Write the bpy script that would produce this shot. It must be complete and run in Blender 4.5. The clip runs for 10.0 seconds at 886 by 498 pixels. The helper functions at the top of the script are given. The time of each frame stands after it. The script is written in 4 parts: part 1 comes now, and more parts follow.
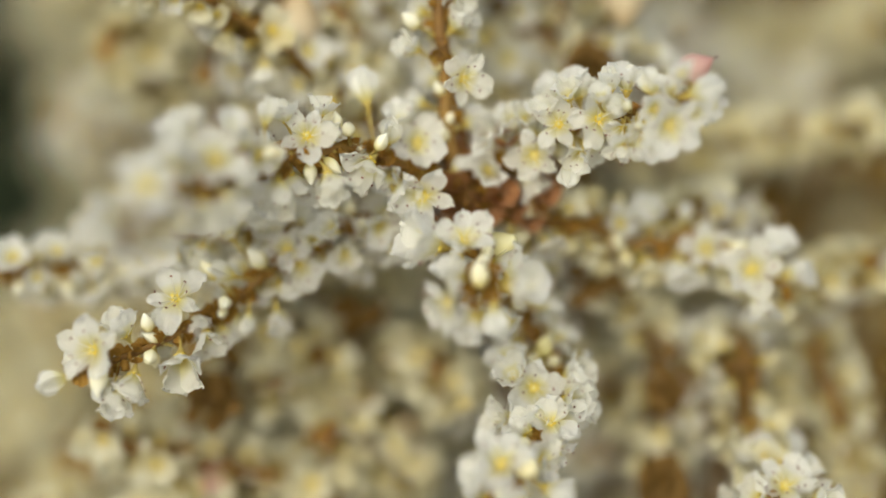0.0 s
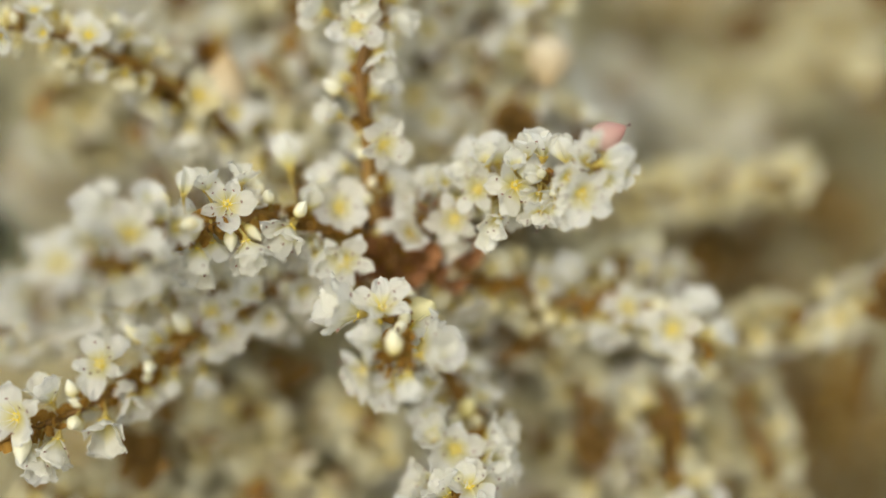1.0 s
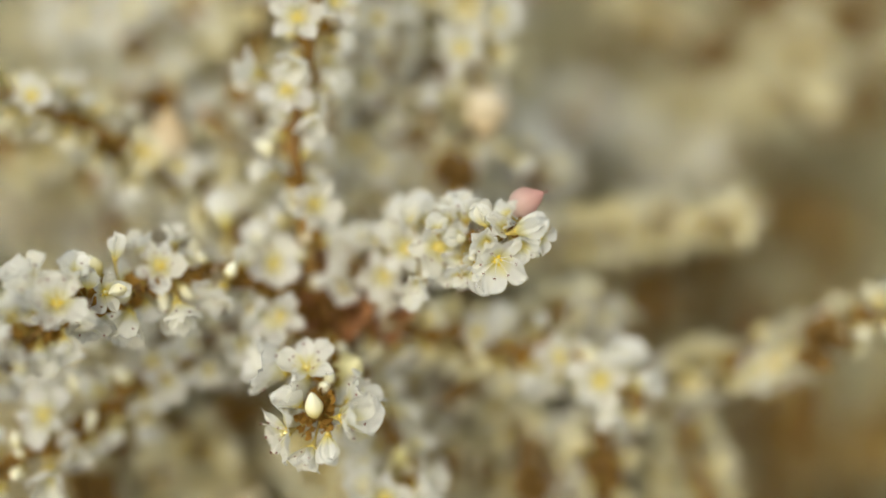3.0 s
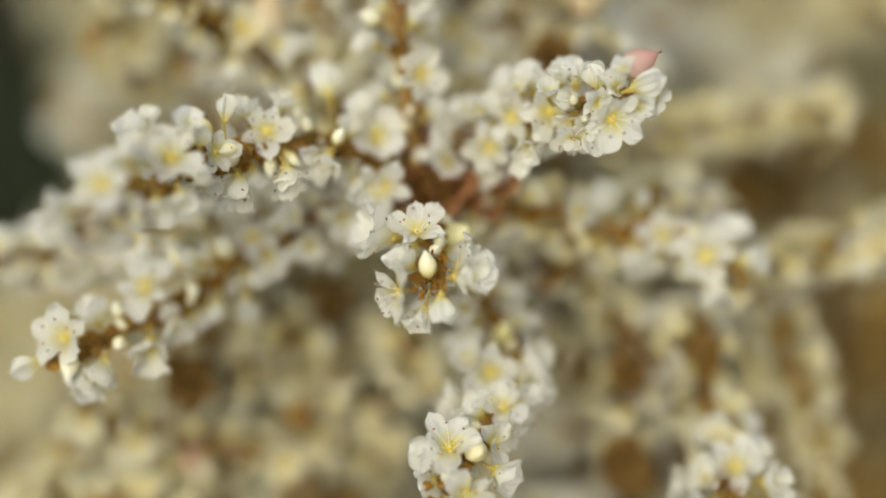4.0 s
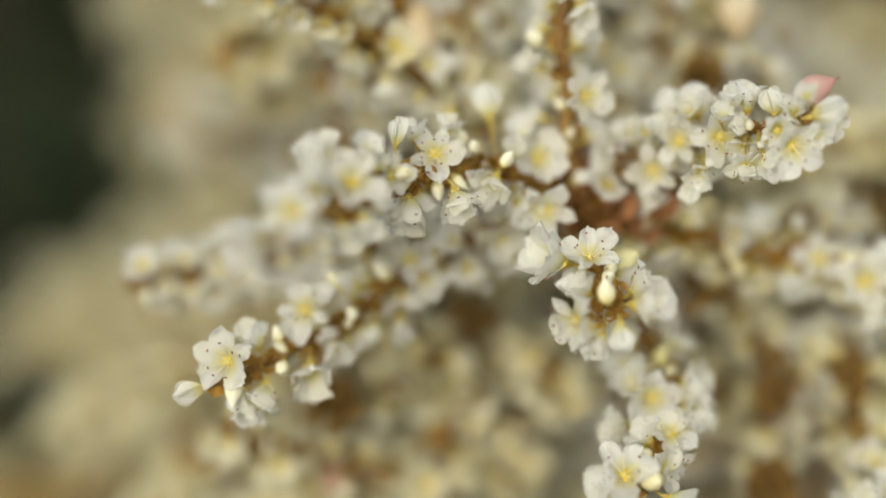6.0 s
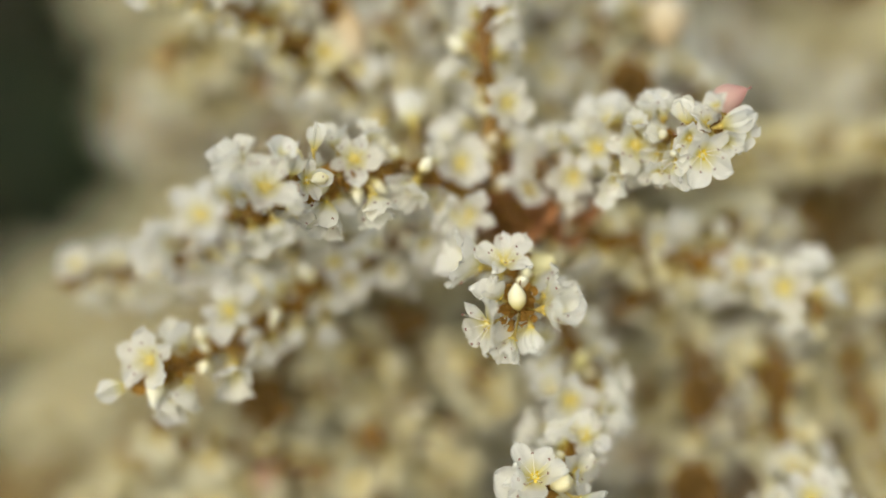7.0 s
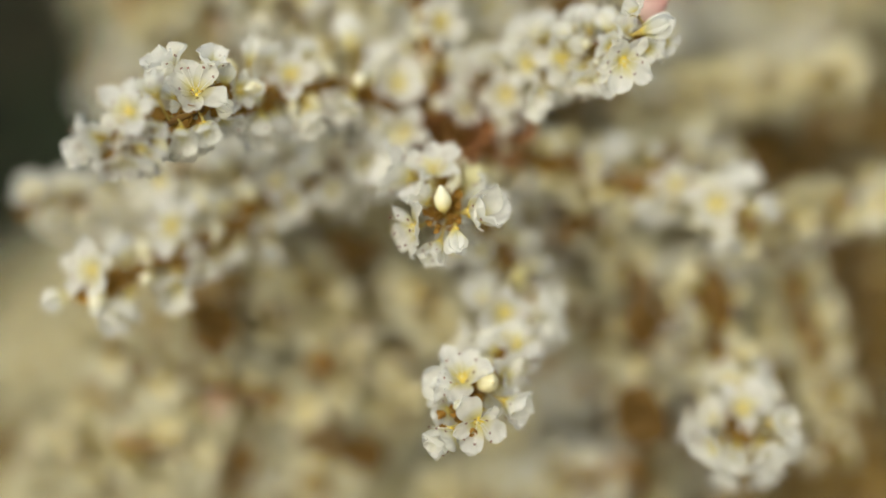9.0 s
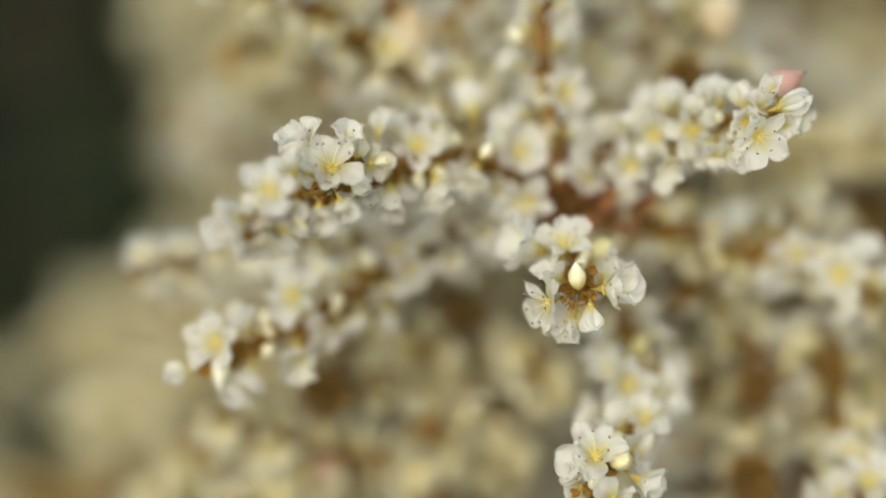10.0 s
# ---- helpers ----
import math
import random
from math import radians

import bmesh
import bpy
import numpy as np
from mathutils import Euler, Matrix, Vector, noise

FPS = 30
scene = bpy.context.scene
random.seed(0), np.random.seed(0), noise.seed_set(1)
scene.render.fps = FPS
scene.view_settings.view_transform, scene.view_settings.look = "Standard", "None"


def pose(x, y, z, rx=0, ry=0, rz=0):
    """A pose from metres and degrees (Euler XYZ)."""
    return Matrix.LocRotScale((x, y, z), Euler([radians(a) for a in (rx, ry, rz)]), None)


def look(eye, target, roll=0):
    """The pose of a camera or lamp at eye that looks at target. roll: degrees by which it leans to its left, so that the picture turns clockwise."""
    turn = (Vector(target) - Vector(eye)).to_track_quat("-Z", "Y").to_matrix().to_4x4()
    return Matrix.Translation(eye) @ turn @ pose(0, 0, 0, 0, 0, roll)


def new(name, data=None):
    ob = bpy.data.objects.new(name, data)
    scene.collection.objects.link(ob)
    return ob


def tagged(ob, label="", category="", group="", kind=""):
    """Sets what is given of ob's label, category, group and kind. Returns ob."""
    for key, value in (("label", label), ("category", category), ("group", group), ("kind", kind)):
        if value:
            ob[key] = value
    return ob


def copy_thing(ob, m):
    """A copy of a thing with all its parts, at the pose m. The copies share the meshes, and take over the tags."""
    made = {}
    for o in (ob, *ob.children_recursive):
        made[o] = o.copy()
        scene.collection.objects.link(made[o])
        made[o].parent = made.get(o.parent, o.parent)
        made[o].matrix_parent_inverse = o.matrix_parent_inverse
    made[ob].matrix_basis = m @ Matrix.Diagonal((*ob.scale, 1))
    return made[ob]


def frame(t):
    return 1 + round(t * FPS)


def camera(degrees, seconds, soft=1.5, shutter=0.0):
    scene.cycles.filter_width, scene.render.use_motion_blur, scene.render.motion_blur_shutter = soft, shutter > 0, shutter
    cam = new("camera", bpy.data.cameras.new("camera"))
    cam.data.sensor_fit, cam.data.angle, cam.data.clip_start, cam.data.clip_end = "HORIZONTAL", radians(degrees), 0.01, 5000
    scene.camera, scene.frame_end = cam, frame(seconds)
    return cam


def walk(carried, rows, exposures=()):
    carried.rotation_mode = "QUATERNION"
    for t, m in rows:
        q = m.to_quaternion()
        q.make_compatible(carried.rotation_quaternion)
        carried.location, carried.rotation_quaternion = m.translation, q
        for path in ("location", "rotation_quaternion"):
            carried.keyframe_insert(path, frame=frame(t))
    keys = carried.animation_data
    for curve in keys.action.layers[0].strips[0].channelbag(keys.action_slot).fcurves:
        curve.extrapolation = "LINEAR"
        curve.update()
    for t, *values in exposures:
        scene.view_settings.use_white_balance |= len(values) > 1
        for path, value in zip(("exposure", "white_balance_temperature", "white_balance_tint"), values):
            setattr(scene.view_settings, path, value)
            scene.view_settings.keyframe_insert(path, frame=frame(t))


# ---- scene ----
cam = camera(30.0, 10.0, soft=1.7)
ROWS = [
    (0.0, 0.00000, 0.00000, 0.95000, 70.001, 0.000, 0.000),
    (0.5, 0.00385, -0.00006, 0.95249, 69.974, 0.211, 0.043),
    (1.0, 0.01016, 0.00048, 0.95820, 69.859, 0.418, 0.144),
    (1.5, 0.01823, 0.00148, 0.96672, 69.250, 0.748, 0.492),
    (2.0, 0.02581, 0.00249, 0.97433, 68.440, 0.992, 1.174),
    (2.2, 0.02799, 0.00304, 0.97736, 67.865, 0.941, 1.450),
    (3.3, 0.02857, 0.00004, 0.96965, 67.294, 1.569, 3.038),
    (3.5, 0.02543, -0.00193, 0.96481, 67.799, 1.582, 3.046),
    (4.0, 0.01462, -0.00472, 0.95549, 68.617, 1.207, 2.541),
    (4.5, 0.00548, -0.00457, 0.95236, 68.657, 1.047, 2.334),
    (5.0, -0.00443, -0.00367, 0.95211, 68.674, 0.544, 1.519),
    (5.5, -0.01076, -0.00202, 0.95447, 68.524, 0.106, 0.941),
    (5.7, -0.01097, -0.00185, 0.95657, 68.335, 0.172, 1.022),
    (6.8, -0.00002, -0.00264, 0.96185, 67.874, 0.351, 2.233),
    (7.0, 0.00318, -0.00397, 0.96154, 67.861, 0.226, 2.453),
    (7.5, 0.01299, -0.00715, 0.95706, 68.647, 0.657, 3.269),
    (8.0, 0.02027, -0.01094, 0.95210, 69.301, 0.970, 3.804),
    (8.5, 0.02321, -0.01387, 0.94592, 70.212, 1.199, 4.305),
    (9.0, 0.01847, -0.01450, 0.94539, 70.340, 1.167, 4.238),
    (9.5, 0.00907, -0.01308, 0.94767, 70.612, 0.844, 3.809),
    (10.0, 0.00064, -0.01093, 0.95419, 70.058, 0.731, 3.621),
]
walk(cam, [(t, pose(x, y, z, rx, ry, rz)) for t, x, y, z, rx, ry, rz in ROWS], exposures=((0.0, 0.08, 6570, 5), (10.0, 0.08, 6570, 5)))

# shallow focus of a close-up lens
cam.data.dof.use_dof = True
cam.data.dof.focus_distance = 0.1865
cam.data.dof.aperture_fstop = 3.5

# ---- light ----
world = bpy.data.worlds.new("hazy_sky")
scene.world = world
world.use_nodes = True
_wn = world.node_tree.nodes
_sky = _wn.new("ShaderNodeTexSky")
_sky.sky_type, _sky.sun_disc = "NISHITA", False
_sky.sun_elevation, _sky.sun_rotation = radians(36), radians(196)
_sky.air_density, _sky.dust_density = 1.0, 4.0
_wn["Background"].inputs["Strength"].default_value = 0.21
_haze = _wn.new("ShaderNodeHueSaturation")
_haze.inputs["Saturation"].default_value = 0.45
world.node_tree.links.new(_sky.outputs[0], _haze.inputs["Color"])
world.node_tree.links.new(_haze.outputs[0], _wn["Background"].inputs["Color"])
_sun = bpy.data.lights.new("sun", "SUN")
_sun.energy, _sun.angle, _sun.color = 1.0, radians(36), (1.0, 0.96, 0.85)
new("sun", _sun).matrix_basis = look((-1.0, -3.2, 3.45), (0, 0.2, 0.9))


# ---- materials ----
def material(name):
    m = bpy.data.materials.new(name)
    m.use_nodes = True
    return m, m.node_tree.nodes, m.node_tree.links, m.node_tree.nodes["Principled BSDF"]


def noise_node(nodes, links, coord, scale, detail=4.0):
    n = nodes.new("ShaderNodeTexNoise")
    n.inputs["Scale"].default_value, n.inputs["Detail"].default_value = scale, detail
    links.new(coord, n.inputs["Vector"])
    return n.outputs["Fac"]


def ramp_node(nodes, links, fac, *stops):
    r = nodes.new("ShaderNodeValToRGB")
    el = r.color_ramp.elements
    while len(el) < len(stops):
        el.new(0.5)
    for e, (p, c) in zip(el, stops):
        e.position, e.color = p, (*c, 1)
    links.new(fac, r.inputs["Fac"])
    return r.outputs["Color"]


def mixed(nodes, links, kind, fac, a, b):
    m = nodes.new("ShaderNodeMix")
    m.data_type, m.blend_type = "RGBA", kind
    if isinstance(fac, float):
        m.inputs[0].default_value = fac
    else:
        links.new(fac, m.inputs[0])
    for socket, v in ((m.inputs[6], a), (m.inputs[7], b)):
        if isinstance(v, tuple):
            socket.default_value = (*v, 1)
        else:
            links.new(v, socket)
    return m.outputs[2]


def petal_material(name, stops, tint, through_light=0.42, clear=0.10):
    """Thin petal: soft sheen, light passing through, faint veins running along it (the petal lies along its local X)."""
    m, nodes, links, bsdf = material(name)
    tex = nodes.new("ShaderNodeUVMap")
    sep = nodes.new("ShaderNodeSeparateXYZ")
    links.new(tex.outputs[0], sep.inputs[0])
    along = ramp_node(nodes, links, sep.outputs["X"], *stops)
    info = nodes.new("ShaderNodeObjectInfo")
    geo = nodes.new("ShaderNodeNewGeometry")
    rnd = nodes.new("ShaderNodeMath")
    rnd.operation = "ADD"
    links.new(info.outputs["Random"], rnd.inputs[0])
    links.new(geo.outputs["Random Per Island"], rnd.inputs[1])
    frac = nodes.new("ShaderNodeMath")
    frac.operation = "FRACT"
    links.new(rnd.outputs[0], frac.inputs[0])
    hue = ramp_node(nodes, links, frac.outputs[0], (0.0, (1, 1, 1)), (0.55, (0.97, 0.97, 0.94)), (1.0, tint))
    base = mixed(nodes, links, "MULTIPLY", 1.0, along, hue)
    coord = nodes.new("ShaderNodeTexCoord")
    blotch = ramp_node(nodes, links, noise_node(nodes, links, coord.outputs["Object"], 1.7), (0.3, (0.9, 0.89, 0.84)), (0.6, (1, 1, 1)))
    base = mixed(nodes, links, "MULTIPLY", 0.25, base, blotch)
    stretch = nodes.new("ShaderNodeMapping")
    stretch.inputs["Scale"].default_value = (1.2, 11.0, 1.0)
    links.new(tex.outputs[0], stretch.inputs[0])
    vein = noise_node(nodes, links, stretch.outputs[0], 2.2, 3.0)
    veins = ramp_node(nodes, links, vein, (0.35, (0.9, 0.9, 0.87)), (0.55, (1, 1, 1)))
    base = mixed(nodes, links, "MULTIPLY", 0.25, base, veins)
    links.new(base, bsdf.inputs["Base Color"])
    bsdf.inputs["Roughness"].default_value = 0.42
    bsdf.inputs["Specular IOR Level"].default_value = 0.35
    grain = noise_node(nodes, links, tex.outputs[0], 38.0, 2.0)
    relief = nodes.new("ShaderNodeMath")
    relief.operation = "MULTIPLY_ADD"
    relief.inputs[1].default_value = 0.5
    links.new(grain, relief.inputs[0])
    links.new(vein, relief.inputs[2])
    bump = nodes.new("ShaderNodeBump")
    bump.inputs["Strength"].default_value, bump.inputs["Distance"].default_value = 0.55, 0.00016
    links.new(relief.outputs[0], bump.inputs["Height"])
    links.new(bump.outputs[0], bsdf.inputs["Normal"])
    trans = nodes.new("ShaderNodeBsdfTranslucent")
    links.new(base, trans.inputs["Color"])
    mix = nodes.new("ShaderNodeMixShader")
    mix.inputs[0].default_value = through_light
    links.new(bsdf.outputs[0], mix.inputs[1])
    links.new(trans.outputs[0], mix.inputs[2])
    clr = nodes.new("ShaderNodeBsdfTransparent")
    mix2 = nodes.new("ShaderNodeMixShader")
    mix2.inputs[0].default_value = clear
    links.new(mix.outputs[0], mix2.inputs[1])
    links.new(clr.outputs[0], mix2.inputs[2])
    links.new(mix2.outputs[0], nodes["Material Output"].inputs["Surface"])
    return m


def plain_material(name, stops, scale, rough=0.6, spec=0.3, bump=0.3, depth=0.0002, glow=0.0):
    """Mottled solid: noise runs through the colour stops; glow is the share of light that scatters through."""
    m, nodes, links, bsdf = material(name)
    coord = nodes.new("ShaderNodeTexCoord")
    info = nodes.new("ShaderNodeObjectInfo")
    shift = nodes.new("ShaderNodeVectorMath")
    shift.operation = "ADD"
    links.new(coord.outputs["Object"], shift.inputs[0])
    links.new(info.outputs["Random"], shift.inputs[1])
    fac = noise_node(nodes, links, shift.outputs[0], scale, 6.0)
    col = ramp_node(nodes, links, fac, *stops)
    fine = noise_node(nodes, links, shift.outputs[0], scale * 7, 3.0)
    col = mixed(nodes, links, "MULTIPLY", 0.5, col, ramp_node(nodes, links, fine, (0.3, (0.72, 0.7, 0.66)), (0.65, (1, 1, 1))))
    links.new(col, bsdf.inputs["Base Color"])
    bsdf.inputs["Roughness"].default_value, bsdf.inputs["Specular IOR Level"].default_value = rough, spec
    b = nodes.new("ShaderNodeBump")
    b.inputs["Strength"].default_value, b.inputs["Distance"].default_value = bump, depth
    links.new(fine, b.inputs["Height"])
    links.new(b.outputs[0], bsdf.inputs["Normal"])
    if glow:
        trans = nodes.new("ShaderNodeBsdfTranslucent")
        links.new(col, trans.inputs["Color"])
        mix = nodes.new("ShaderNodeMixShader")
        mix.inputs[0].default_value = glow
        links.new(bsdf.outputs[0], mix.inputs[1])
        links.new(trans.outputs[0], mix.inputs[2])
        links.new(mix.outputs[0], nodes["Material Output"].inputs["Surface"])
    return m


PETAL = petal_material("white_petal", [(0.0, (0.80, 0.69, 0.20)), (0.11, (0.83, 0.79, 0.48)), (0.27, (0.90, 0.895, 0.84)), (1.0, (0.935, 0.93, 0.895))], (0.985, 0.97, 0.90), 0.60, 0.15)
# cream tint for deeper spikes, toned down to hold the shade inside the bush
SHADED_CREAM = petal_material("shaded_cream_petal", [(0.0, (0.66, 0.54, 0.18)), (0.12, (0.70, 0.63, 0.39)), (0.3, (0.725, 0.69, 0.495)), (1.0, (0.76, 0.735, 0.575))], (0.95, 0.89, 0.66))
BUD = petal_material("bud_skin", [(0.0, (0.66, 0.52, 0.12)), (0.25, (0.78, 0.70, 0.34)), (0.5, (0.84, 0.80, 0.58)), (1.0, (0.87, 0.86, 0.73))], (0.98, 0.93, 0.72), 0.3, 0.0)
PINK = petal_material("pink_bud_skin", [(0.0, (0.84, 0.76, 0.70)), (0.4, (0.76, 0.55, 0.49)), (1.0, (0.66, 0.37, 0.33))], (0.98, 0.92, 0.9), 0.5, 0.08)
POD = petal_material("pale_yellow_wing", [(0.0, (0.74, 0.66, 0.2)), (0.5, (0.82, 0.76, 0.38)), (1.0, (0.86, 0.82, 0.52))], (1.0, 0.95, 0.8), 0.45, 0.08)
PEACH = petal_material("peach_bud_skin", [(0.0, (0.80, 0.76, 0.66)), (0.5, (0.72, 0.62, 0.44)), (1.0, (0.62, 0.48, 0.28))], (1.0, 0.95, 0.85), 0.45, 0.05)
# two browns that put the shade of the bush's gaps into petal colour
GAP_BROWN = plain_material("gap_brown_petal", [(0.25, (0.17, 0.10, 0.03)), (0.5, (0.34, 0.24, 0.09)), (0.8, (0.50, 0.40, 0.20))], 160.0, 0.8, 0.15, 0.5, 0.0003, 0.2)
GAP_DARK = plain_material("gap_dark_petal", [(0.25, (0.12, 0.06, 0.018)), (0.5, (0.26, 0.15, 0.04)), (0.8, (0.40, 0.27, 0.09))], 160.0, 0.8, 0.15, 0.5, 0.0003, 0.2)
YELLOW = plain_material("nectar_yellow", [(0.3, (0.78, 0.57, 0.03)), (0.7, (0.88, 0.74, 0.14))], 3.0, 0.4, 0.5, 0.3, 0.0001, 0.25)
OVARY = plain_material("pale_ovary", [(0.3, (0.74, 0.66, 0.26)), (0.7, (0.84, 0.79, 0.48))], 3.0, 0.45, 0.4, 0.2, 0.0001, 0.25)
GREEN = plain_material("pedicel_green", [(0.3, (0.40, 0.28, 0.05)), (0.7, (0.58, 0.47, 0.15))], 700.0, 0.55, 0.3, 0.3, 0.0001, 0.2)
STALK = plain_material("ochre_stalk", [(0.25, (0.10, 0.045, 0.012)), (0.5, (0.18, 0.095, 0.02)), (0.75, (0.28, 0.17, 0.035))], 260.0, 0.6, 0.3, 0.5, 0.0003)
BRACT = plain_material("brown_bract", [(0.3, (0.18, 0.07, 0.012)), (0.5, (0.35, 0.185, 0.03)), (0.75, (0.50, 0.33, 0.07))], 300.0, 0.7, 0.2, 0.5, 0.0002, 0.25)
WINE = plain_material("wine_red_bract", [(0.25, (0.19, 0.065, 0.018)), (0.5, (0.36, 0.16, 0.055)), (0.8, (0.60, 0.40, 0.25))], 260.0, 0.55, 0.3, 0.4, 0.0002, 0.25)
FILAMENT = plain_material("filament_white", [(0.3, (0.82, 0.80, 0.70)), (0.7, (0.90, 0.89, 0.84))], 3.0, 0.5, 0.3, 0.1, 0.0001, 0.4)
ANTHER = plain_material("anther_brown", [(0.3, (0.16, 0.07, 0.05)), (0.7, (0.36, 0.19, 0.15))], 3.0, 0.7, 0.2)
CANE = plain_material("cane_bark", [(0.25, (0.10, 0.04, 0.015)), (0.5, (0.24, 0.11, 0.03)), (0.8, (0.36, 0.24, 0.10))], 90.0, 0.75, 0.2, 0.6, 0.0006)
# leaf green taken down to near black: the deep shade is in the colour
SHADE_LEAF = plain_material("shade_dark_green_leaf", [(0.3, (0.008, 0.014, 0.005)), (0.7, (0.022, 0.034, 0.010))], 40.0, 0.5, 0.3, 0.3, 0.0004, 0.1)
SOIL = plain_material("shaded_soil", [(0.3, (0.035, 0.026, 0.016)), (0.55, (0.075, 0.055, 0.032)), (0.75, (0.06, 0.075, 0.03))], 3.0, 0.95, 0.1, 0.8, 0.02)

# ---- mesh helpers ----
MM = 0.001
ORIGIN = Vector((0, 0, 0.95))
CS, SN = math.cos(radians(20)), math.sin(radians(20))
rng = random.Random(7)


def mm(x, y, z):
    return ORIGIN + Vector((x, y, z)) * MM


def facing(right, up, out):
    """A direction in the panicle's own axes: to its right, along its height, and out of the bush."""
    return Vector((right, up * SN - out * CS, up * CS + out * SN)).normalized()


class Shape:
    """Vertices, faces and UVs gathered for one mesh."""

    def __init__(self):
        self.v, self.f, self.m, self.uv = [], [], [], []

    def grid(self, rows, mat=0, closed=False, m=None):
        n0, w = len(self.v), len(rows[0])
        for i, row in enumerate(rows):
            for j, p in enumerate(row):
                self.v.append(m @ Vector(p) if m else Vector(p))
                self.uv.append((i / (len(rows) - 1), j / (w - 1 if w > 1 else 1)))
        for i in range(len(rows) - 1):
            for j in range(w if closed else w - 1):
                k = (j + 1) % w
                self.f.append((n0 + i * w + j, n0 + (i + 1) * w + j, n0 + (i + 1) * w + k, n0 + i * w + k))
                self.m.append(mat)
        return self

    def tube(self, points, radii, sides=6, mat=0, m=None):
        rows, side = [], None
        for i, p in enumerate(points):
            d = (points[min(i + 1, len(points) - 1)] - points[max(i - 1, 0)]).normalized()
            if side is None:
                side = d.orthogonal().normalized()
            side = (side - d * side.dot(d)).normalized()
            up = d.cross(side)
            rows.append([p + (side * math.cos(a) + up * math.sin(a)) * radii[i] for a in [2 * math.pi * k / sides for k in range(sides)]])
        return self.grid(rows, mat, True, m)

    def lathe(self, profile, sides=10, mat=0, m=None, ribs=0.0, lobes=3):
        rows = []
        for r, z in profile:
            rows.append([(r * (1 + ribs * math.cos(lobes * a)) * math.cos(a), r * (1 + ribs * math.cos(lobes * a)) * math.sin(a), z) for a in [2 * math.pi * k / sides for k in range(sides)]])
        return self.grid(rows, mat, True, m)

    def join(self, other, m, shift=0):
        n0 = len(self.v)
        self.v += [m @ p for p in other.v]
        self.f += [tuple(n0 + i for i in f) for f in other.f]
        self.m += [a + shift for a in other.m]
        self.uv += other.uv
        return self

    def mesh(self, name, *mats):
        me = bpy.data.meshes.new(name)
        me.from_pydata([tuple(p) for p in self.v], [], self.f)
        for m in mats:
            me.materials.append(m)
        me.polygons.foreach_set("material_index", self.m)
        me.polygons.foreach_set("use_smooth", [True] * len(self.f))
        layer = me.uv_layers.new(name="UVMap")
        idx = [0] * len(me.loops)
        me.loops.foreach_get("vertex_index", idx)
        layer.data.foreach_set("uv", [c for i in idx for c in self.uv[i]])
        return me


def part(name, mesh, parent, m=None, label="", kind=""):
    ob = new(name, mesh)
    ob.parent = parent
    if m is not None:
        ob.matrix_basis = m
    return tagged(ob, label, kind=kind)


def smooth_line(points, steps=6):
    """A Catmull-Rom line through the points."""
    pts = [points[0] * 2 - points[1], *points, points[-1] * 2 - points[-2]]
    out = []
    for i in range(1, len(pts) - 2):
        a, b, c, d = pts[i - 1 : i + 3]
        for k in range(steps):
            t = k / steps
            out.append(0.5 * (2 * b + (c - a) * t + (2 * a - 5 * b + 4 * c - d) * t * t + (3 * b - a - 3 * c + d) * t**3))
    return out + [points[-1].copy()]


def frame_to(p, direction, spin=0.0, size=1.0):
    """A matrix at p whose Z points along direction."""
    q = direction.to_track_quat("Z", "Y")
    return Matrix.Translation(p) @ q.to_matrix().to_4x4() @ Matrix.Rotation(spin, 4, "Z") @ Matrix.Diagonal((size, size, size, 1))


# ---- petals, centres, stamens, buds: unit size, one petal length = 1 ----
def fine_crease(v, s, o):
    """Small creases that run out to a petal's rim."""
    return 0.55 * s * noise.noise(Vector((v * 7.0, s * 1.6, 5.0)) + o) + 0.3 * s * s * noise.noise(Vector((v * 15.0, s * 7.0, 9.0)) + o)


def petal_shape(seed, width=0.78, bend=0.10, cup=0.30, ruffle=0.05, nu=13, nv=13, point=None):
    r = random.Random(seed)
    o = Vector((r.uniform(-50, 50), r.uniform(-50, 50), r.uniform(-50, 50)))
    skew = r.uniform(-0.10, 0.10)
    point = point or r.uniform(1.7, 3.2)
    rows = []
    for i in range(nu):
        s = math.sin(0.5 * math.pi * i / (nu - 1)) ** 0.9
        half = 0.5 * width * (0.26 + 1.14 * s**0.8) * max(0.0, 1 - s**point) ** 0.56 + 0.004
        row = []
        for j in range(nv):
            v = 2 * j / (nv - 1) - 1
            edge = 1 + s * (0.07 * noise.noise(Vector((v * 5.5, seed * 0.9, 7.0))) + 0.05 * noise.noise(Vector((v * 14.0, seed * 0.7, 1.0)))) - 0.06 * v * v * s + 0.05 * noise.noise(Vector((v * 2.2, seed * 1.7, 3.1))) * s
            x, y = s * edge, half * v + skew * s * s
            z = cup * (v * v * half) + bend * s * s * (1.6 - s)
            z += ruffle * s * fine_crease(v, s, o) + ruffle * s * noise.noise(Vector((x * 3.2, y * 4.5, 0)) + o) * 1.6 + 0.6 * ruffle * s * s * noise.noise(Vector((x * 8, y * 9, 2)) + o)
            row.append((x, y, z))
        rows.append(row)
    return Shape().grid(rows)


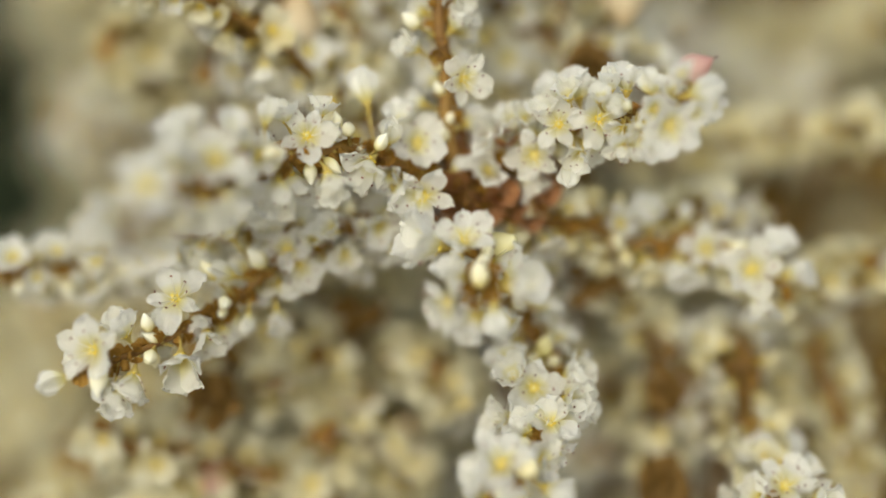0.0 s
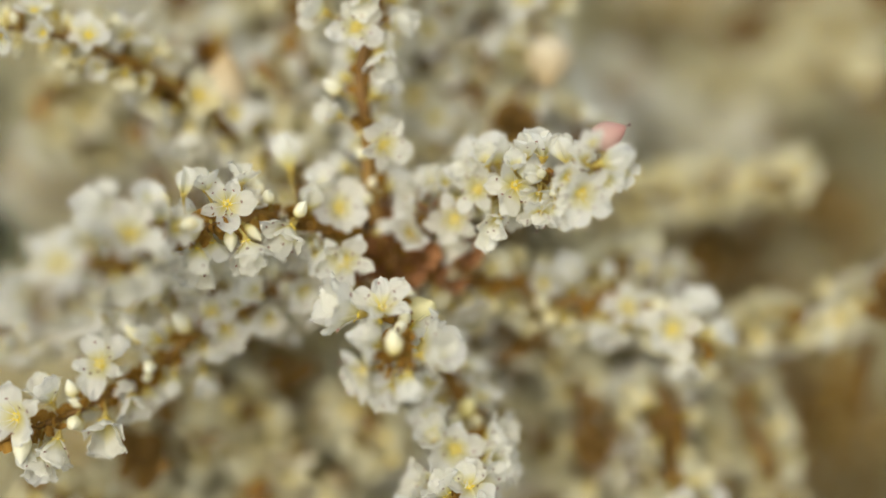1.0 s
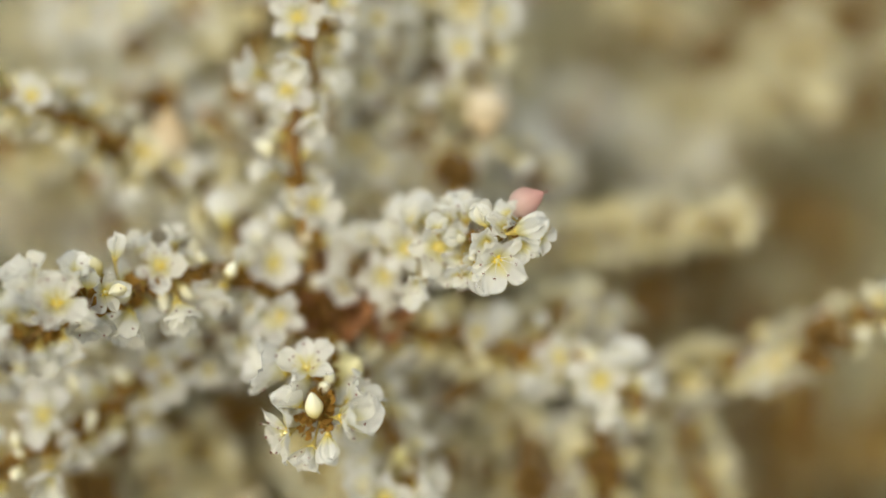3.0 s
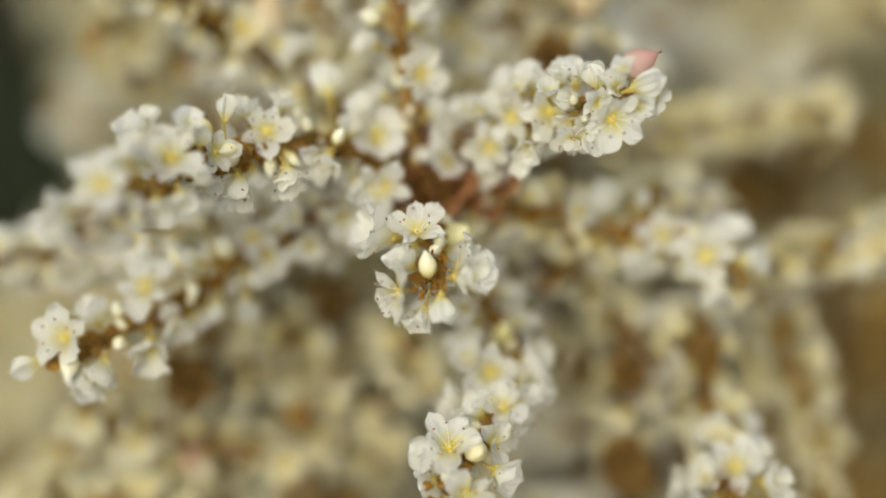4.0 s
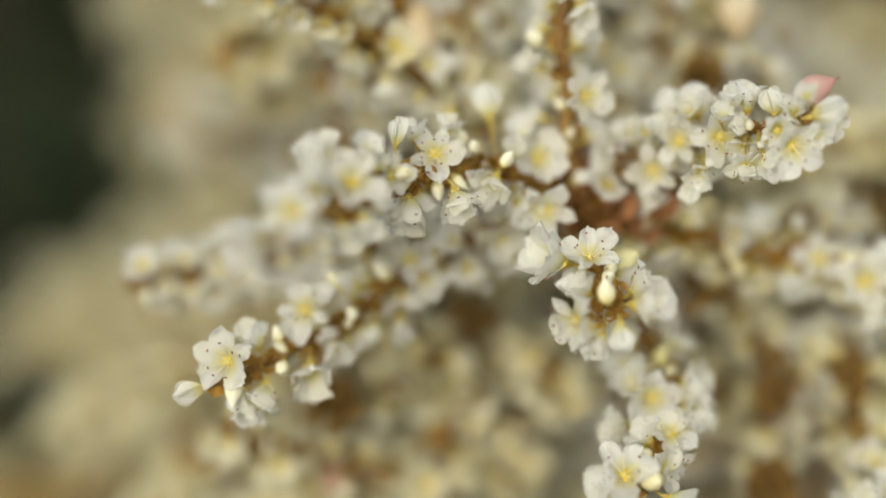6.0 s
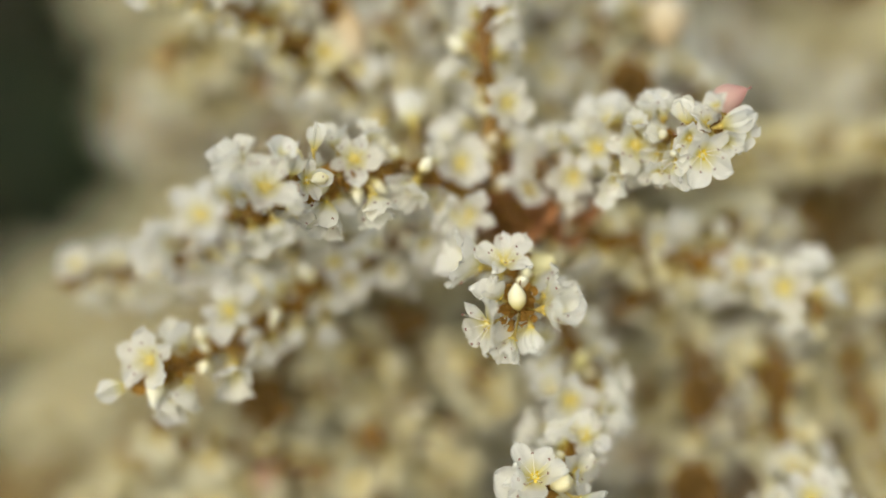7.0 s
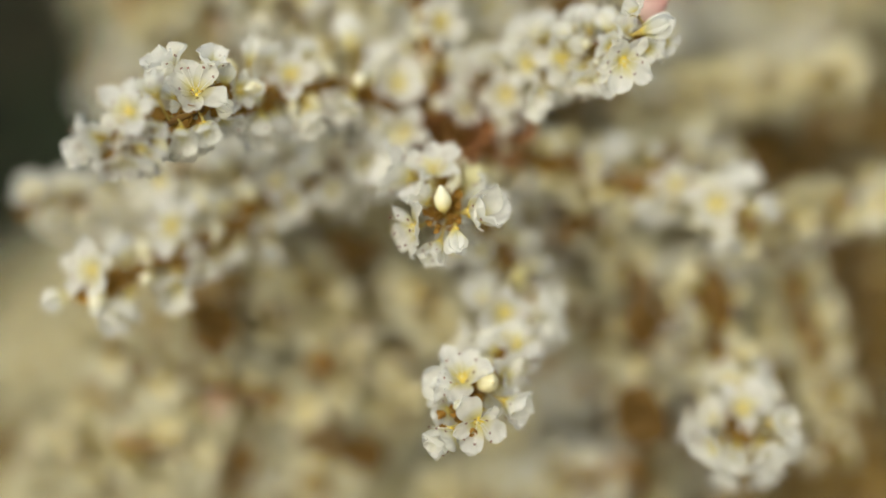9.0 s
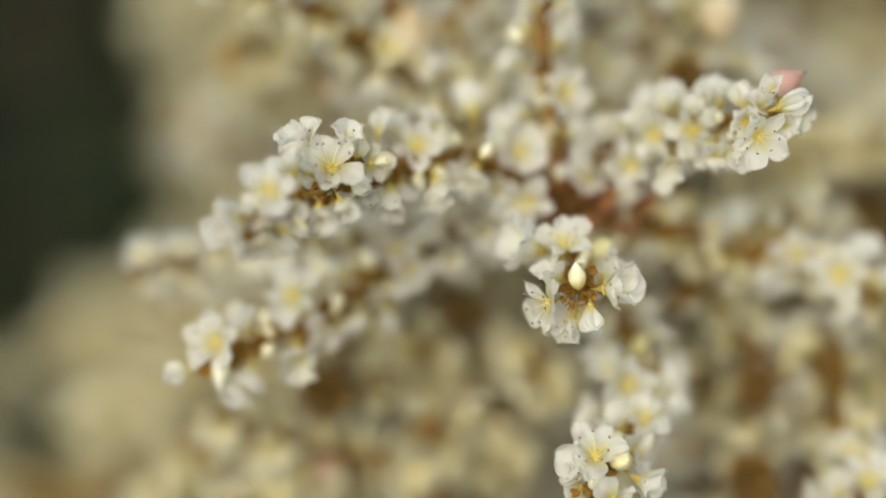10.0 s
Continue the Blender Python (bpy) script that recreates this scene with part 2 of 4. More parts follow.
PETALS = {
    "open": [petal_shape(10 + k, rng.uniform(0.78, 1.08), rng.uniform(-0.2, 0.24), rng.uniform(0.05, 0.6), rng.uniform(0.08, 0.18)) for k in range(12)],
    "half": [petal_shape(40 + k, rng.uniform(0.95, 1.18), rng.uniform(0.0, 0.22), rng.uniform(0.25, 0.6), rng.uniform(0.08, 0.17)) for k in range(8)],
    "cup": [petal_shape(70 + k, rng.uniform(0.78, 0.95), rng.uniform(0.18, 0.30), rng.uniform(0.5, 0.8), rng.uniform(0.03, 0.07)) for k in range(6)],
}
PETAL_MESHES = {kind: [s.mesh("petal", PETAL) for s in shapes] for kind, shapes in PETALS.items()}
TILTS = {"open": (6, 40), "half": (34, 68), "cup": (78, 89)}


def centre_shape():
    """Five yellow nectar lobes round a small pale ovary with three styles."""
    s = Shape()
    for k in range(5):
        a = 2 * math.pi * k / 5
        long = Matrix.Rotation(a, 4, "Z") @ Matrix.Translation((0.13, 0, 0.02)) @ Matrix.Diagonal((1.7, 1.0, 0.7, 1))
        s.lathe([(0.02, -0.03), (0.066, 0.01), (0.05, 0.055), (0.004, 0.08)], 6, 0, long)
    s.lathe([(0.06, -0.02), (0.075, 0.06), (0.06, 0.14), (0.03, 0.2), (0.004, 0.23)], 9, 1, None, 0.14)
    for k in range(3):
        a = 2 * math.pi * k / 3
        tip = Vector((0.06 * math.cos(a), 0.06 * math.sin(a), 0.29))
        s.tube([Vector((0, 0, 0.20)), Vector((0.03 * math.cos(a), 0.03 * math.sin(a), 0.25)), tip], [0.018, 0.016, 0.026], 5, 1)
    return s


def stamen_shape(seed, reach=0.62, count=8):
    r = random.Random(seed)
    s = Shape()
    for k in range(count):
        if count > 1 and r.random() < 0.15:
            continue
        a = 2 * math.pi * (k + r.uniform(-0.3, 0.3)) / 8
        out, up = r.uniform(0.22, 0.5), reach * r.uniform(0.6, 1.05)
        way = Vector((math.cos(a), math.sin(a), 0))
        pts = [way * 0.13 + Vector((0, 0, 0.02)), way * (0.16 + out * 0.3) + Vector((0, 0, up * 0.4)), way * (0.14 + out * 0.75) + Vector((0, 0, up * 0.8)), way * (0.12 + out) + Vector((0, 0, up))]
        s.tube(pts, [0.017, 0.014, 0.012, 0.010], 4, 0)
        m = frame_to(pts[-1], (pts[-1] - pts[-2]).normalized(), a)
        for dx in (-0.022, 0.022):
            s.lathe([(0.004, -0.036), (0.024, -0.018), (0.025, 0.016), (0.004, 0.038)], 5, 1, m @ Matrix.Translation((dx, 0, 0)))
    return s


CENTRE = centre_shape()
CENTRE_MESH = CENTRE.mesh("centre", YELLOW, OVARY)
STAMEN_MESHES = [stamen_shape(k, 0.62, 1).mesh("stamen", FILAMENT, ANTHER) for k in range(12)]


def bud_shape(seed, slim=0.72, tip=0.06):
    r = random.Random(seed)
    prof = [(0.05, -1.0)]
    for k in range(1, 9):
        t = k / 9
        prof.append((slim * math.sin(math.pi * t**0.85) ** 0.75 * (1 - 0.12 * t), -1 + 2 * t))
    prof.append((tip, 1.02))
    s = Shape().lathe(prof, 15, 0, None, 0.045 + 0.03 * r.random(), 5)
    for i, p in enumerate(s.v):
        s.v[i] = p + p.normalized() * 0.06 * noise.noise(p * 1.8 + Vector((seed, 0, 0)))
    return s


BUDS = [bud_shape(k, rng.uniform(0.62, 0.82)) for k in range(5)]


def bract_shape(seed):
    """Torn papery sheath that wraps the stalk at a node."""
    r = random.Random(seed)
    rows = []
    for i in range(4):
        s = i / 3
        row = []
        for j in range(9):
            a = 2 * math.pi * 0.86 * j / 8
            rad = 0.55 + 0.35 * s + 0.10 * noise.noise(Vector((a * 1.3, s * 2, seed)))
            row.append((rad * math.cos(a), rad * math.sin(a), s * (1.3 + 0.7 * noise.noise(Vector((a * 1.9, seed * 2.3, 0)))) - 0.3))
        rows.append(row)
    return Shape().grid(rows)


BRACT_SHAPES = [bract_shape(k) for k in range(6)]
BRACT_MESHES = [b.mesh("bract", BRACT) for b in BRACT_SHAPES]
WINE_MESHES = [bract_shape(k + 9).mesh("bract", WINE) for k in range(4)]


# ---- flower spikes ----
class Spike:
    def __init__(self, points, label, thick, taper, group):
        self.line = smooth_line([mm(*p) for p in points])
        self.base = self.line[0].copy()
        self.thing = tagged(new("flower_spike"), label, "flower spike", group)
        self.thing.matrix_basis = Matrix.Translation(self.base)
        n = len(self.line) - 1
        local = [p - self.base for p in self.line]
        radii = [MM * (thick + (taper - thick) * i / n) * (1 + 0.16 * noise.noise(Vector((i * 0.7, thick * 9, 0)))) for i in range(n + 1)]
        self.stalk = part("stalk", Shape().tube(local, radii, 8).mesh("stalk", STALK), self.thing, label="ochre brown ridged stalk")
        self.taken = []
        self.steps = [(b - a).length for a, b in zip(self.line, self.line[1:])]
        self.length = sum(self.steps)

    def along(self, d):
        for a, b, s in zip(self.line, self.line[1:], self.steps):
            if d <= s:
                return a.lerp(b, d / s), (b - a).normalized()
            d -= s
        return self.line[-1].copy(), (self.line[-1] - self.line[-2]).normalized()

    def root(self, p, way):
        """The point of the stalk from which a flower at p springs, and the stalk's direction there."""
        best = min(range(len(self.line)), key=lambda i: (self.line[i] - (p - way * 1.6 * MM)).length)
        best = max(0, best - 1)
        return self.line[best]


def spike_axis(*points, label="white flower spike on a thin ochre stalk, petals open", thick=0.75, taper=0.35, group="flower spikes of the near panicle"):
    return Spike(points, label, thick, taper, group)


def pedicel(spike, p, way, back, thick):
    """A thin stalk, in the flower's own space, from under the flower to the spike's stalk."""
    root = spike.root(p, way)
    m = frame_to(p, way)
    inv = m.inverted()
    a, b = Vector((0, 0, -back)), inv @ root
    mid = Vector((0, 0, -back - 0.35 * (b - a).length)).lerp((a + b) / 2, 0.35)
    pts = [a.lerp(mid, t).lerp(mid.lerp(b, t), t) for t in (0, 0.25, 0.5, 0.75, 1)]
    return m, pts, [thick * k for k in (1.25, 0.95, 0.85, 0.9, 1.1)]


def bloom(spike, kind, x, y, z, way, r, stamens=7):
    """One flower, bud or pod of the near panicle, with its centre at x, y, z (millimetres from the panicle's origin)."""
    p, r = mm(x, y, z), r * MM * {"half": 1.12, "open": 1.06}.get(kind, 1.0)
    spike.taken.append((p, r * 2.4 if kind == "pink" else r))
    if kind == "cup":
        spike.taken += [(p - way * 0.6 * r, r), (p + way * 0.6 * r, r)]
    rel = Matrix.Translation(-spike.base)
    if kind in ("bud", "pod", "pink", "peach"):
        s = Shape()
        slim = {"bud": 1.0, "pod": 1.05, "pink": 1.3, "peach": 1.3}[kind]
        size = Matrix.Diagonal((r * 1.05 * slim, r * 1.05 * slim, r * 1.12, 1))
        s.join(rng.choice(BUDS), size)
        m, pts, radii = pedicel(spike, p, way, r * 1.05, 0.22 * MM)
        s.tube(pts, radii, 6, 1)
        if kind == "pink":
            s.tube([Vector((0, 0, r * 1.05)), Vector((0, 0, r * 1.22)), Vector((0.05 * r, 0, r * 1.34))], [0.14 * MM, 0.09 * MM, 0.10 * MM], 6, 2)
            for dx in (-0.11, 0.11):
                s.lathe([(0.02 * MM, -0.17 * MM), (0.15 * MM, 0.0), (0.02 * MM, 0.17 * MM)], 6, 2, Matrix.Translation((dx * r, 0, r * 1.38)))
        skin = {"bud": BUD, "pod": POD, "pink": PINK, "peach": PEACH}[kind]
        label = {"bud": "closed cream bud", "pod": "pale yellow swollen bud", "pink": "rose pink bud with a dark tip", "peach": "peach-coloured faded bud"}[kind]
        part("bud", s.mesh("bud", skin, GREEN, ANTHER), spike.thing, rel @ m, label)
        return
    m, pts, radii = pedicel(spike, p, way, 0.22 * r, 0.16 * MM)
    w = 0.72 if kind == "cup" else 1.0
    s = Shape().lathe([(0.05 * r, -0.30 * r), (0.09 * w * r, -0.18 * r), (0.15 * w * r, -0.06 * r), (0.18 * w * r, 0.0), (0.10 * w * r, 0.015 * r)], 9, 0)
    s.tube(pts, radii, 6, 0)
    flower = part("flower", s.mesh("flower", GREEN), spike.thing, rel @ m, {"open": "wide open flower", "half": "half open flower", "cup": "cup-shaped flower"}[kind])
    spin = rng.uniform(0, 2 * math.pi)
    low, high = TILTS[kind]
    for k in range(5):
        a = spin + 2 * math.pi * k / 5 + rng.uniform(-0.14, 0.14)
        tilt = radians(rng.uniform(low, high))
        size = r * rng.uniform(0.94, 1.16) * (0.90 if k in (1, 3) else 1.0)
        slim = rng.uniform(0.72, 0.88) if k in (1, 3) else rng.uniform(0.96, 1.14)
        flip = rng.choice((-1, 1))
        pm = Matrix.Rotation(a, 4, "Z") @ Matrix.Translation((0.10 * w * r, 0, 0.002 * r * k)) @ Matrix.Rotation(-tilt, 4, "Y") @ Matrix.Rotation(rng.uniform(-0.38, 0.38), 4, "X") @ Matrix.Diagonal((size, size * slim * flip, size, 1))
        part("petal", rng.choice(PETAL_MESHES[kind]), flower, pm)
    unit = Matrix.Diagonal((r, r, r, 1))
    c = 0.5 if kind == "cup" else 1.0
    part("centre", CENTRE_MESH, flower, Matrix.Diagonal((c * r, c * r, 0.7 * r, 1)), "bright yellow nectar centre")
    if kind != "cup":
        for k in range(stamens):
            part("stamen", rng.choice(STAMEN_MESHES), flower, Matrix.Rotation(6.28 * k / stamens + rng.uniform(-0.25, 0.25), 4, "Z") @ unit, "white stamen with a brown tip")


def whole_flower(kind, seed, detail=2):
    """A flower in one mesh, for spikes deeper in the bush. detail: 2 with stamens, 1 plain, 0 for the mass of the bush."""
    r = random.Random(seed)
    s = Shape()
    low, high = TILTS[kind]
    nu, nv = ((3, 3), (5, 4), (7, 5))[detail]
    for k in range(5):
        a = 2 * math.pi * k / 5 + r.uniform(-0.15, 0.15)
        size = r.uniform(0.95, 1.12)
        shape = petal_shape(seed * 7 + k, r.uniform(0.88, 1.16), r.uniform(0.0, 0.25), r.uniform(0.1, 0.6), r.uniform(0.09, 0.18), nu, nv)
        s.join(shape, Matrix.Rotation(a, 4, "Z") @ Matrix.Translation((0.10, 0, 0)) @ Matrix.Rotation(-radians(r.uniform(low, high)), 4, "Y") @ Matrix.Diagonal((size, size, size, 1)))
    s.lathe([(0.20, -0.02), (0.17, 0.10), (0.01, 0.17)], 6, 1)
    if detail:
        s.tube([Vector((0, 0, -0.02)), Vector((0, 0, -0.3)), Vector((0.08, 0, -0.9))], [0.17, 0.08, 0.07], 4, 2)
    if detail == 2 and kind != "cup":
        s.join(stamen_shape(seed, 0.62, 5), Matrix.Rotation(seed, 4, "Z"), 3)
    return s


KINDS = ("open", "open", "open", "half", "half", "cup")
FINE = [(k, whole_flower(k, n).mesh("flower", PETAL, YELLOW, GREEN, FILAMENT, ANTHER)) for n, k in enumerate(KINDS)]
# deeper flowers wear the cream with the bush's shade in its tone
DEEP = [(k, whole_flower(k, n + 20, 1).mesh("flower", SHADED_CREAM, YELLOW, GREEN)) for n, k in enumerate(KINDS)]
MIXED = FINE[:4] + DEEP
LOOSE_BUDS = []
for n, bs in enumerate(BUDS):
    LOOSE_BUDS.append(Shape().join(bs, Matrix.Diagonal((1, 1, 1.1, 1))).tube([Vector((0, 0, -1.0)), Vector((0, 0, -1.8)), Vector((0.15, 0, -2.8))], [0.25, 0.2, 0.2], 5, 1).mesh("bud", BUD, GREEN))


DEEP_SHAPES = [whole_flower(k, n + 20, 1) for n, k in enumerate(KINDS)]


def crowd(spike, start, gap, per_node, reach, size, seed, label, skin):
    """Fills a spike further in with flowers and buds that melt into one mass."""
    r, s = random.Random(seed), Shape()
    rel = Matrix.Translation(-spike.base)
    d, turn = start * MM, r.uniform(0, 6)
    while d < spike.length:
        p, way = spike.along(d)
        side = way.orthogonal().normalized()
        for k in range(per_node):
            turn += 2.4 + r.uniform(-0.5, 0.5)
            out = (Matrix.Rotation(turn, 3, way) @ side).normalized()
            q = p + out * reach * r.uniform(0.5, 1.25) * MM + way * r.uniform(-1, 1) * MM
            aim = (out + way * r.uniform(-0.1, 0.8)).normalized()
            if r.random() < 0.12:
                s.join(r.choice(BUDS), rel @ frame_to(q, aim, r.uniform(0, 6), r.uniform(0.8, 1.4) * MM), 0)
            else:
                s.join(r.choice(DEEP_SHAPES), rel @ frame_to(q, aim, r.uniform(0, 6), r.uniform(*size) * (1 - 0.25 * d / spike.length) * MM))
        for k in range(r.choice((1, 2, 2, 3))):
            out = (Matrix.Rotation(r.uniform(0, 6.28), 3, way) @ side).normalized()
            s.join(r.choice(BRACT_SHAPES), rel @ frame_to(p + out * 1.2 * MM, (way + out).normalized(), r.uniform(0, 6), 1.7 * MM * r.uniform(0.6, 1.3)), 3)
        d += gap * MM * r.uniform(0.7, 1.3)
    part("blossoms", s.mesh("blossoms", skin, YELLOW, GREEN, BRACT), spike.thing, label=label, kind="stuff")


def dress(spike, start, gap, per_node, front=1.0, skins=FINE, reach=2.0, size=(2.5, 3.2), buds=0.2, seed=1, near=0.72, split=False, scales=1.0):
    """Fills a spike with flowers at its nodes wherever no flower stands yet. front: how far towards the light side new flowers may turn."""
    r = random.Random(seed)
    rel = Matrix.Translation(-spike.base)
    d, turn = start * MM, r.uniform(0, 6)
    while d < spike.length:
        p, way = spike.along(d)
        side = way.orthogonal().normalized()
        tip = d / spike.length
        for k in range(r.choice((2, 2, 3)) if split else 1 if scales < 1.9 or r.random() < 0.5 else 0):
            out = (Matrix.Rotation(r.uniform(0, 6.28), 3, way) @ side).normalized()
            part("bract", r.choice(BRACT_MESHES), spike.thing, rel @ frame_to(p + out * 0.45 * scales * MM, (way * r.uniform(-0.2, 1) + out).normalized(), r.uniform(0, 6), scales * 0.62 * MM * r.uniform(0.6, 1.2)))
        for k in range(per_node):
            turn += 2.4 + r.uniform(-0.4, 0.4)
            out = (Matrix.Rotation(turn, 3, way) @ side).normalized()
            if out.dot(facing(0, 0, 1)) > front:
                # on the light side only small buds sit close to the stalk
                q, b = p + out * r.uniform(0.9, 1.5) * MM, r.uniform(0.75, 1.25)
                if r.random() < 0.2 and all((q - t).length > b * MM + 0.45 * tr for t, tr in spike.taken):
                    part("bud", r.choice(LOOSE_BUDS), spike.thing, rel @ frame_to(q, (out + way).normalized(), r.uniform(0, 6), b * MM), "closed cream bud")
                    spike.taken.append((q, b * MM))
                continue
            rad = r.uniform(*size) * (1 - 0.25 * tip) * MM
            q = p + out * reach * r.uniform(0.75, 1.25) * MM + way * r.uniform(-0.8, 0.8) * MM
            if any((q - t).length < near * (rad + tr) for t, tr in spike.taken):
                continue
            aim = (out + way * r.uniform(-0.1, 0.7) + Vector((0, 0, r.uniform(-0.3, 0.2)))).normalized()
            if r.random() < buds + 0.3 * tip**3:
                b = r.uniform(0.8, 1.3)
                part("bud", r.choice(LOOSE_BUDS), spike.thing, rel @ frame_to(q, aim, r.uniform(0, 6), b * MM), "closed cream bud")
                spike.taken.append((q, b * MM))
            elif split and out.dot(facing(0, 0, 1)) > -0.1:
                bloom(spike, r.choice(KINDS), *((q - ORIGIN) / MM), aim, rad / MM, 2)
            else:
                part("flower", r.choice(skins)[1], spike.thing, rel @ frame_to(q, aim, r.uniform(0, 6), rad))
                spike.taken.append((q, rad * 0.8))
        d += gap * MM * r.uniform(0.7, 1.3)


# ---- the near panicle ----
lower_left = spike_axis((1.1, 188.0, -65.5), (-5.7, 188.0, -65.5), (-11.1, 187.0, -65.3), (-16.4, 184.7, -66.8), (-20.9, 182.2, -69.4), (-25.4, 179.3, -72.6), (-29.6, 175.9, -73.8), (-34.2, 172.0, -74.9), (-38.2, 169.1, -75.3), (-40.7, 167.6, -75.8))
upper_left = spike_axis((1.8, 189.7, -61.4), (-5.6, 185.0, -56.7), (-11.4, 182.2, -53.9), (-14.3, 179.1, -53.9), (-17.8, 175.5, -53.4), (-21.1, 171.1, -52.4), (-24.4, 164.2, -52.5), (-27.8, 159.1, -53.3), (-30.7, 154.4, -54.3))
front = spike_axis((4.3, 183.5, -63.2), (3.9, 178.1, -63.4), (4.0, 171.4, -64.3), (4.4, 165.8, -65.1))
hanging = spike_axis((5.8, 187.0, -68.0), (7.9, 186.1, -73.5), (11.2, 183.3, -78.2), (13.5, 178.7, -80.6), (13.2, 173.1, -82.7), (10.8, 166.9, -84.0), (7.4, 160.5, -85.2), (5.7, 155.9, -86.4))
upper_right = spike_axis((5.1, 189.4, -59.5), (9.7, 187.5, -56.0), (13.6, 185.9, -53.4), (17.8, 182.8, -50.8), (21.9, 179.5, -48.8), (25.2, 177.1, -47.0), (28.1, 175.5, -45.4))
right = spike_axis((6.5, 188.4, -64.2), (12.1, 190.0, -65.8), (17.8, 191.7, -66.8), (22.6, 191.0, -68.7), (28.8, 190.5, -68.5), (34.8, 188.3, -70.3), (38.7, 186.8, -71.5), (42.2, 185.3, -72.8))
rising = spike_axis((3.4, 188.0, -62.3), (0.6, 188.6, -54.9), (0.3, 190.0, -46.6), (-0.5, 191.4, -39.8), (1.2, 193.3, -33.2), (2.3, 194.6, -26.6), (4.0, 195.5, -20.0), (6.0, 196.0, -12.7), thick=1.0, taper=0.5)
rising_back = spike_axis((14.2, 196.8, -61.7), (16.2, 205.3, -55.7), (19.7, 207.1, -49.3), (21.3, 209.2, -40.6), (21.7, 211.5, -32.9), (21.2, 213.5, -24.4), (20.1, 215.5, -15.9))
far_upper_left = spike_axis((-6.1, 197.8, -58.8), (-15.3, 200.0, -49.8), (-22.3, 198.0, -43.7), (-28.5, 195.8, -39.5), (-36.1, 194.5, -35.7), (-42.4, 193.0, -34.1))
blunt = spike_axis((27.5, 222.2, -67.7), (37.1, 220.0, -65.1), (46.5, 217.7, -62.7), (53.9, 214.7, -60.8), (57.9, 212.4, -59.7))
reaching_right = spike_axis((36.5, 202.6, -83.8), (45.5, 200.7, -80.3), (51.1, 198.0, -75.9), (60.0, 198.7, -73.9), (66.6, 196.3, -68.7), (71.8, 194.2, -65.9), (78.6, 191.3, -62.1))
nodding = spike_axis((35.9, 193.6, -82.1), (37.3, 188.8, -84.9), (37.1, 188.7, -89.7), (39.2, 182.3, -92.8), (39.4, 169.8, -93.5))
left_back = spike_axis((-18.7, 195.5, -68.1), (-27.1, 194.4, -69.6), (-37.6, 193.2, -71.4), (-45.8, 191.9, -72.0), (-52.4, 190.3, -72.3))
column_a = spike_axis((19.6, 194.8, -73.1), (25.2, 197.7, -79.6), (28.0, 197.8, -85.2), (29.5, 195.8, -90.7), (28.2, 192.4, -97.2), (26.6, 188.7, -104.2), thick=1.3, taper=0.8)
column_b = spike_axis((45.6, 208.4, -82.3), (47.6, 208.2, -88.8), (46.8, 205.1, -94.2), (47.5, 202.1, -99.6), (46.7, 198.3, -104.4), (47.3, 195.0, -110.3), thick=1.2, taper=0.7)
column_c = spike_axis((47.6, 202.7, -83.3), (50.3, 202.5, -89.7), (52.3, 199.6, -95.0), (53.6, 195.8, -102.3), (54.1, 192.4, -108.8), thick=1.2, taper=0.7)

between = spike_axis((-8.4, 191.9, -69.2), (-15.3, 189.5, -67.0), (-22.1, 187.8, -65.8), (-28.8, 185.8, -65.4), (-34.6, 184.4, -66.3))

# tip flowers and all that can be told apart
# lower_left
bloom(lower_left, "cup", -41.6, 167.1, -75.9, facing(-10, -3, 2), 3.3)
bloom(lower_left, "open", -38.8, 168.6, -73.3, facing(-2, 2, 10), 3.5)
bloom(lower_left, "bud", -38.1, 166.7, -76.2, facing(0, -10, 3), 1.6)
bloom(lower_left, "cup", -37.9, 168.4, -76.6, facing(0, -10, 2), 2.6)
bloom(lower_left, "half", -34.7, 169.7, -76.7, facing(-1, -9, 4), 3.2)
bloom(lower_left, "half", -36.8, 168.9, -78.3, facing(0, -8, 3), 2.7)
bloom(lower_left, "bud", -32.8, 169.9, -74.8, facing(1, -3, 9), 1.2)
bloom(lower_left, "bud", -33.6, 173.3, -72.0, facing(-2, 9, 4), 1.1)
bloom(lower_left, "half", -35.8, 172.2, -73.1, facing(-4, 8, 4), 2.9)
bloom(lower_left, "open", -30.5, 175.5, -69.9, facing(-1, 3, 10), 3.4)
bloom(lower_left, "half", -29.8, 172.5, -75.8, facing(1, -8, 6), 3.8)
bloom(lower_left, "half", -27.4, 176.3, -74.5, facing(4, -7, 5), 3.0)
bloom(lower_left, "bud", -25.1, 176.8, -71.0, facing(2, -3, 9), 1.2)
bloom(lower_left, "bud", -27.1, 178.9, -67.8, facing(-6, 8, 3), 1.4)
bloom(lower_left, "cup", -24.3, 179.3, -68.6, facing(-9, 3, 4), 3.4)
bloom(lower_left, "bud", -21.6, 180.0, -66.7, facing(-5, 6, 6), 1.6)
bloom(lower_left, "half", -24.7, 182.8, -65.0, facing(-4, 9, 3), 3.2)
bloom(lower_left, "cup", -22.7, 179.4, -73.0, facing(0, -10, 2), 2.4)
bloom(lower_left, "half", -19.7, 181.8, -73.8, facing(2, -9, 3), 2.9)
bloom(lower_left, "open", -17.0, 183.1, -68.6, facing(2, -3, 9), 3.3)
bloom(lower_left, "half", -19.9, 184.9, -65.2, facing(-1, 8, 5), 3.2)
bloom(lower_left, "half", -15.1, 186.6, -66.4, facing(2, 4, 8), 3.1)
bloom(lower_left, "half", -28.7, 177.2, -72.7, facing(3, -5, 5), 2.3)
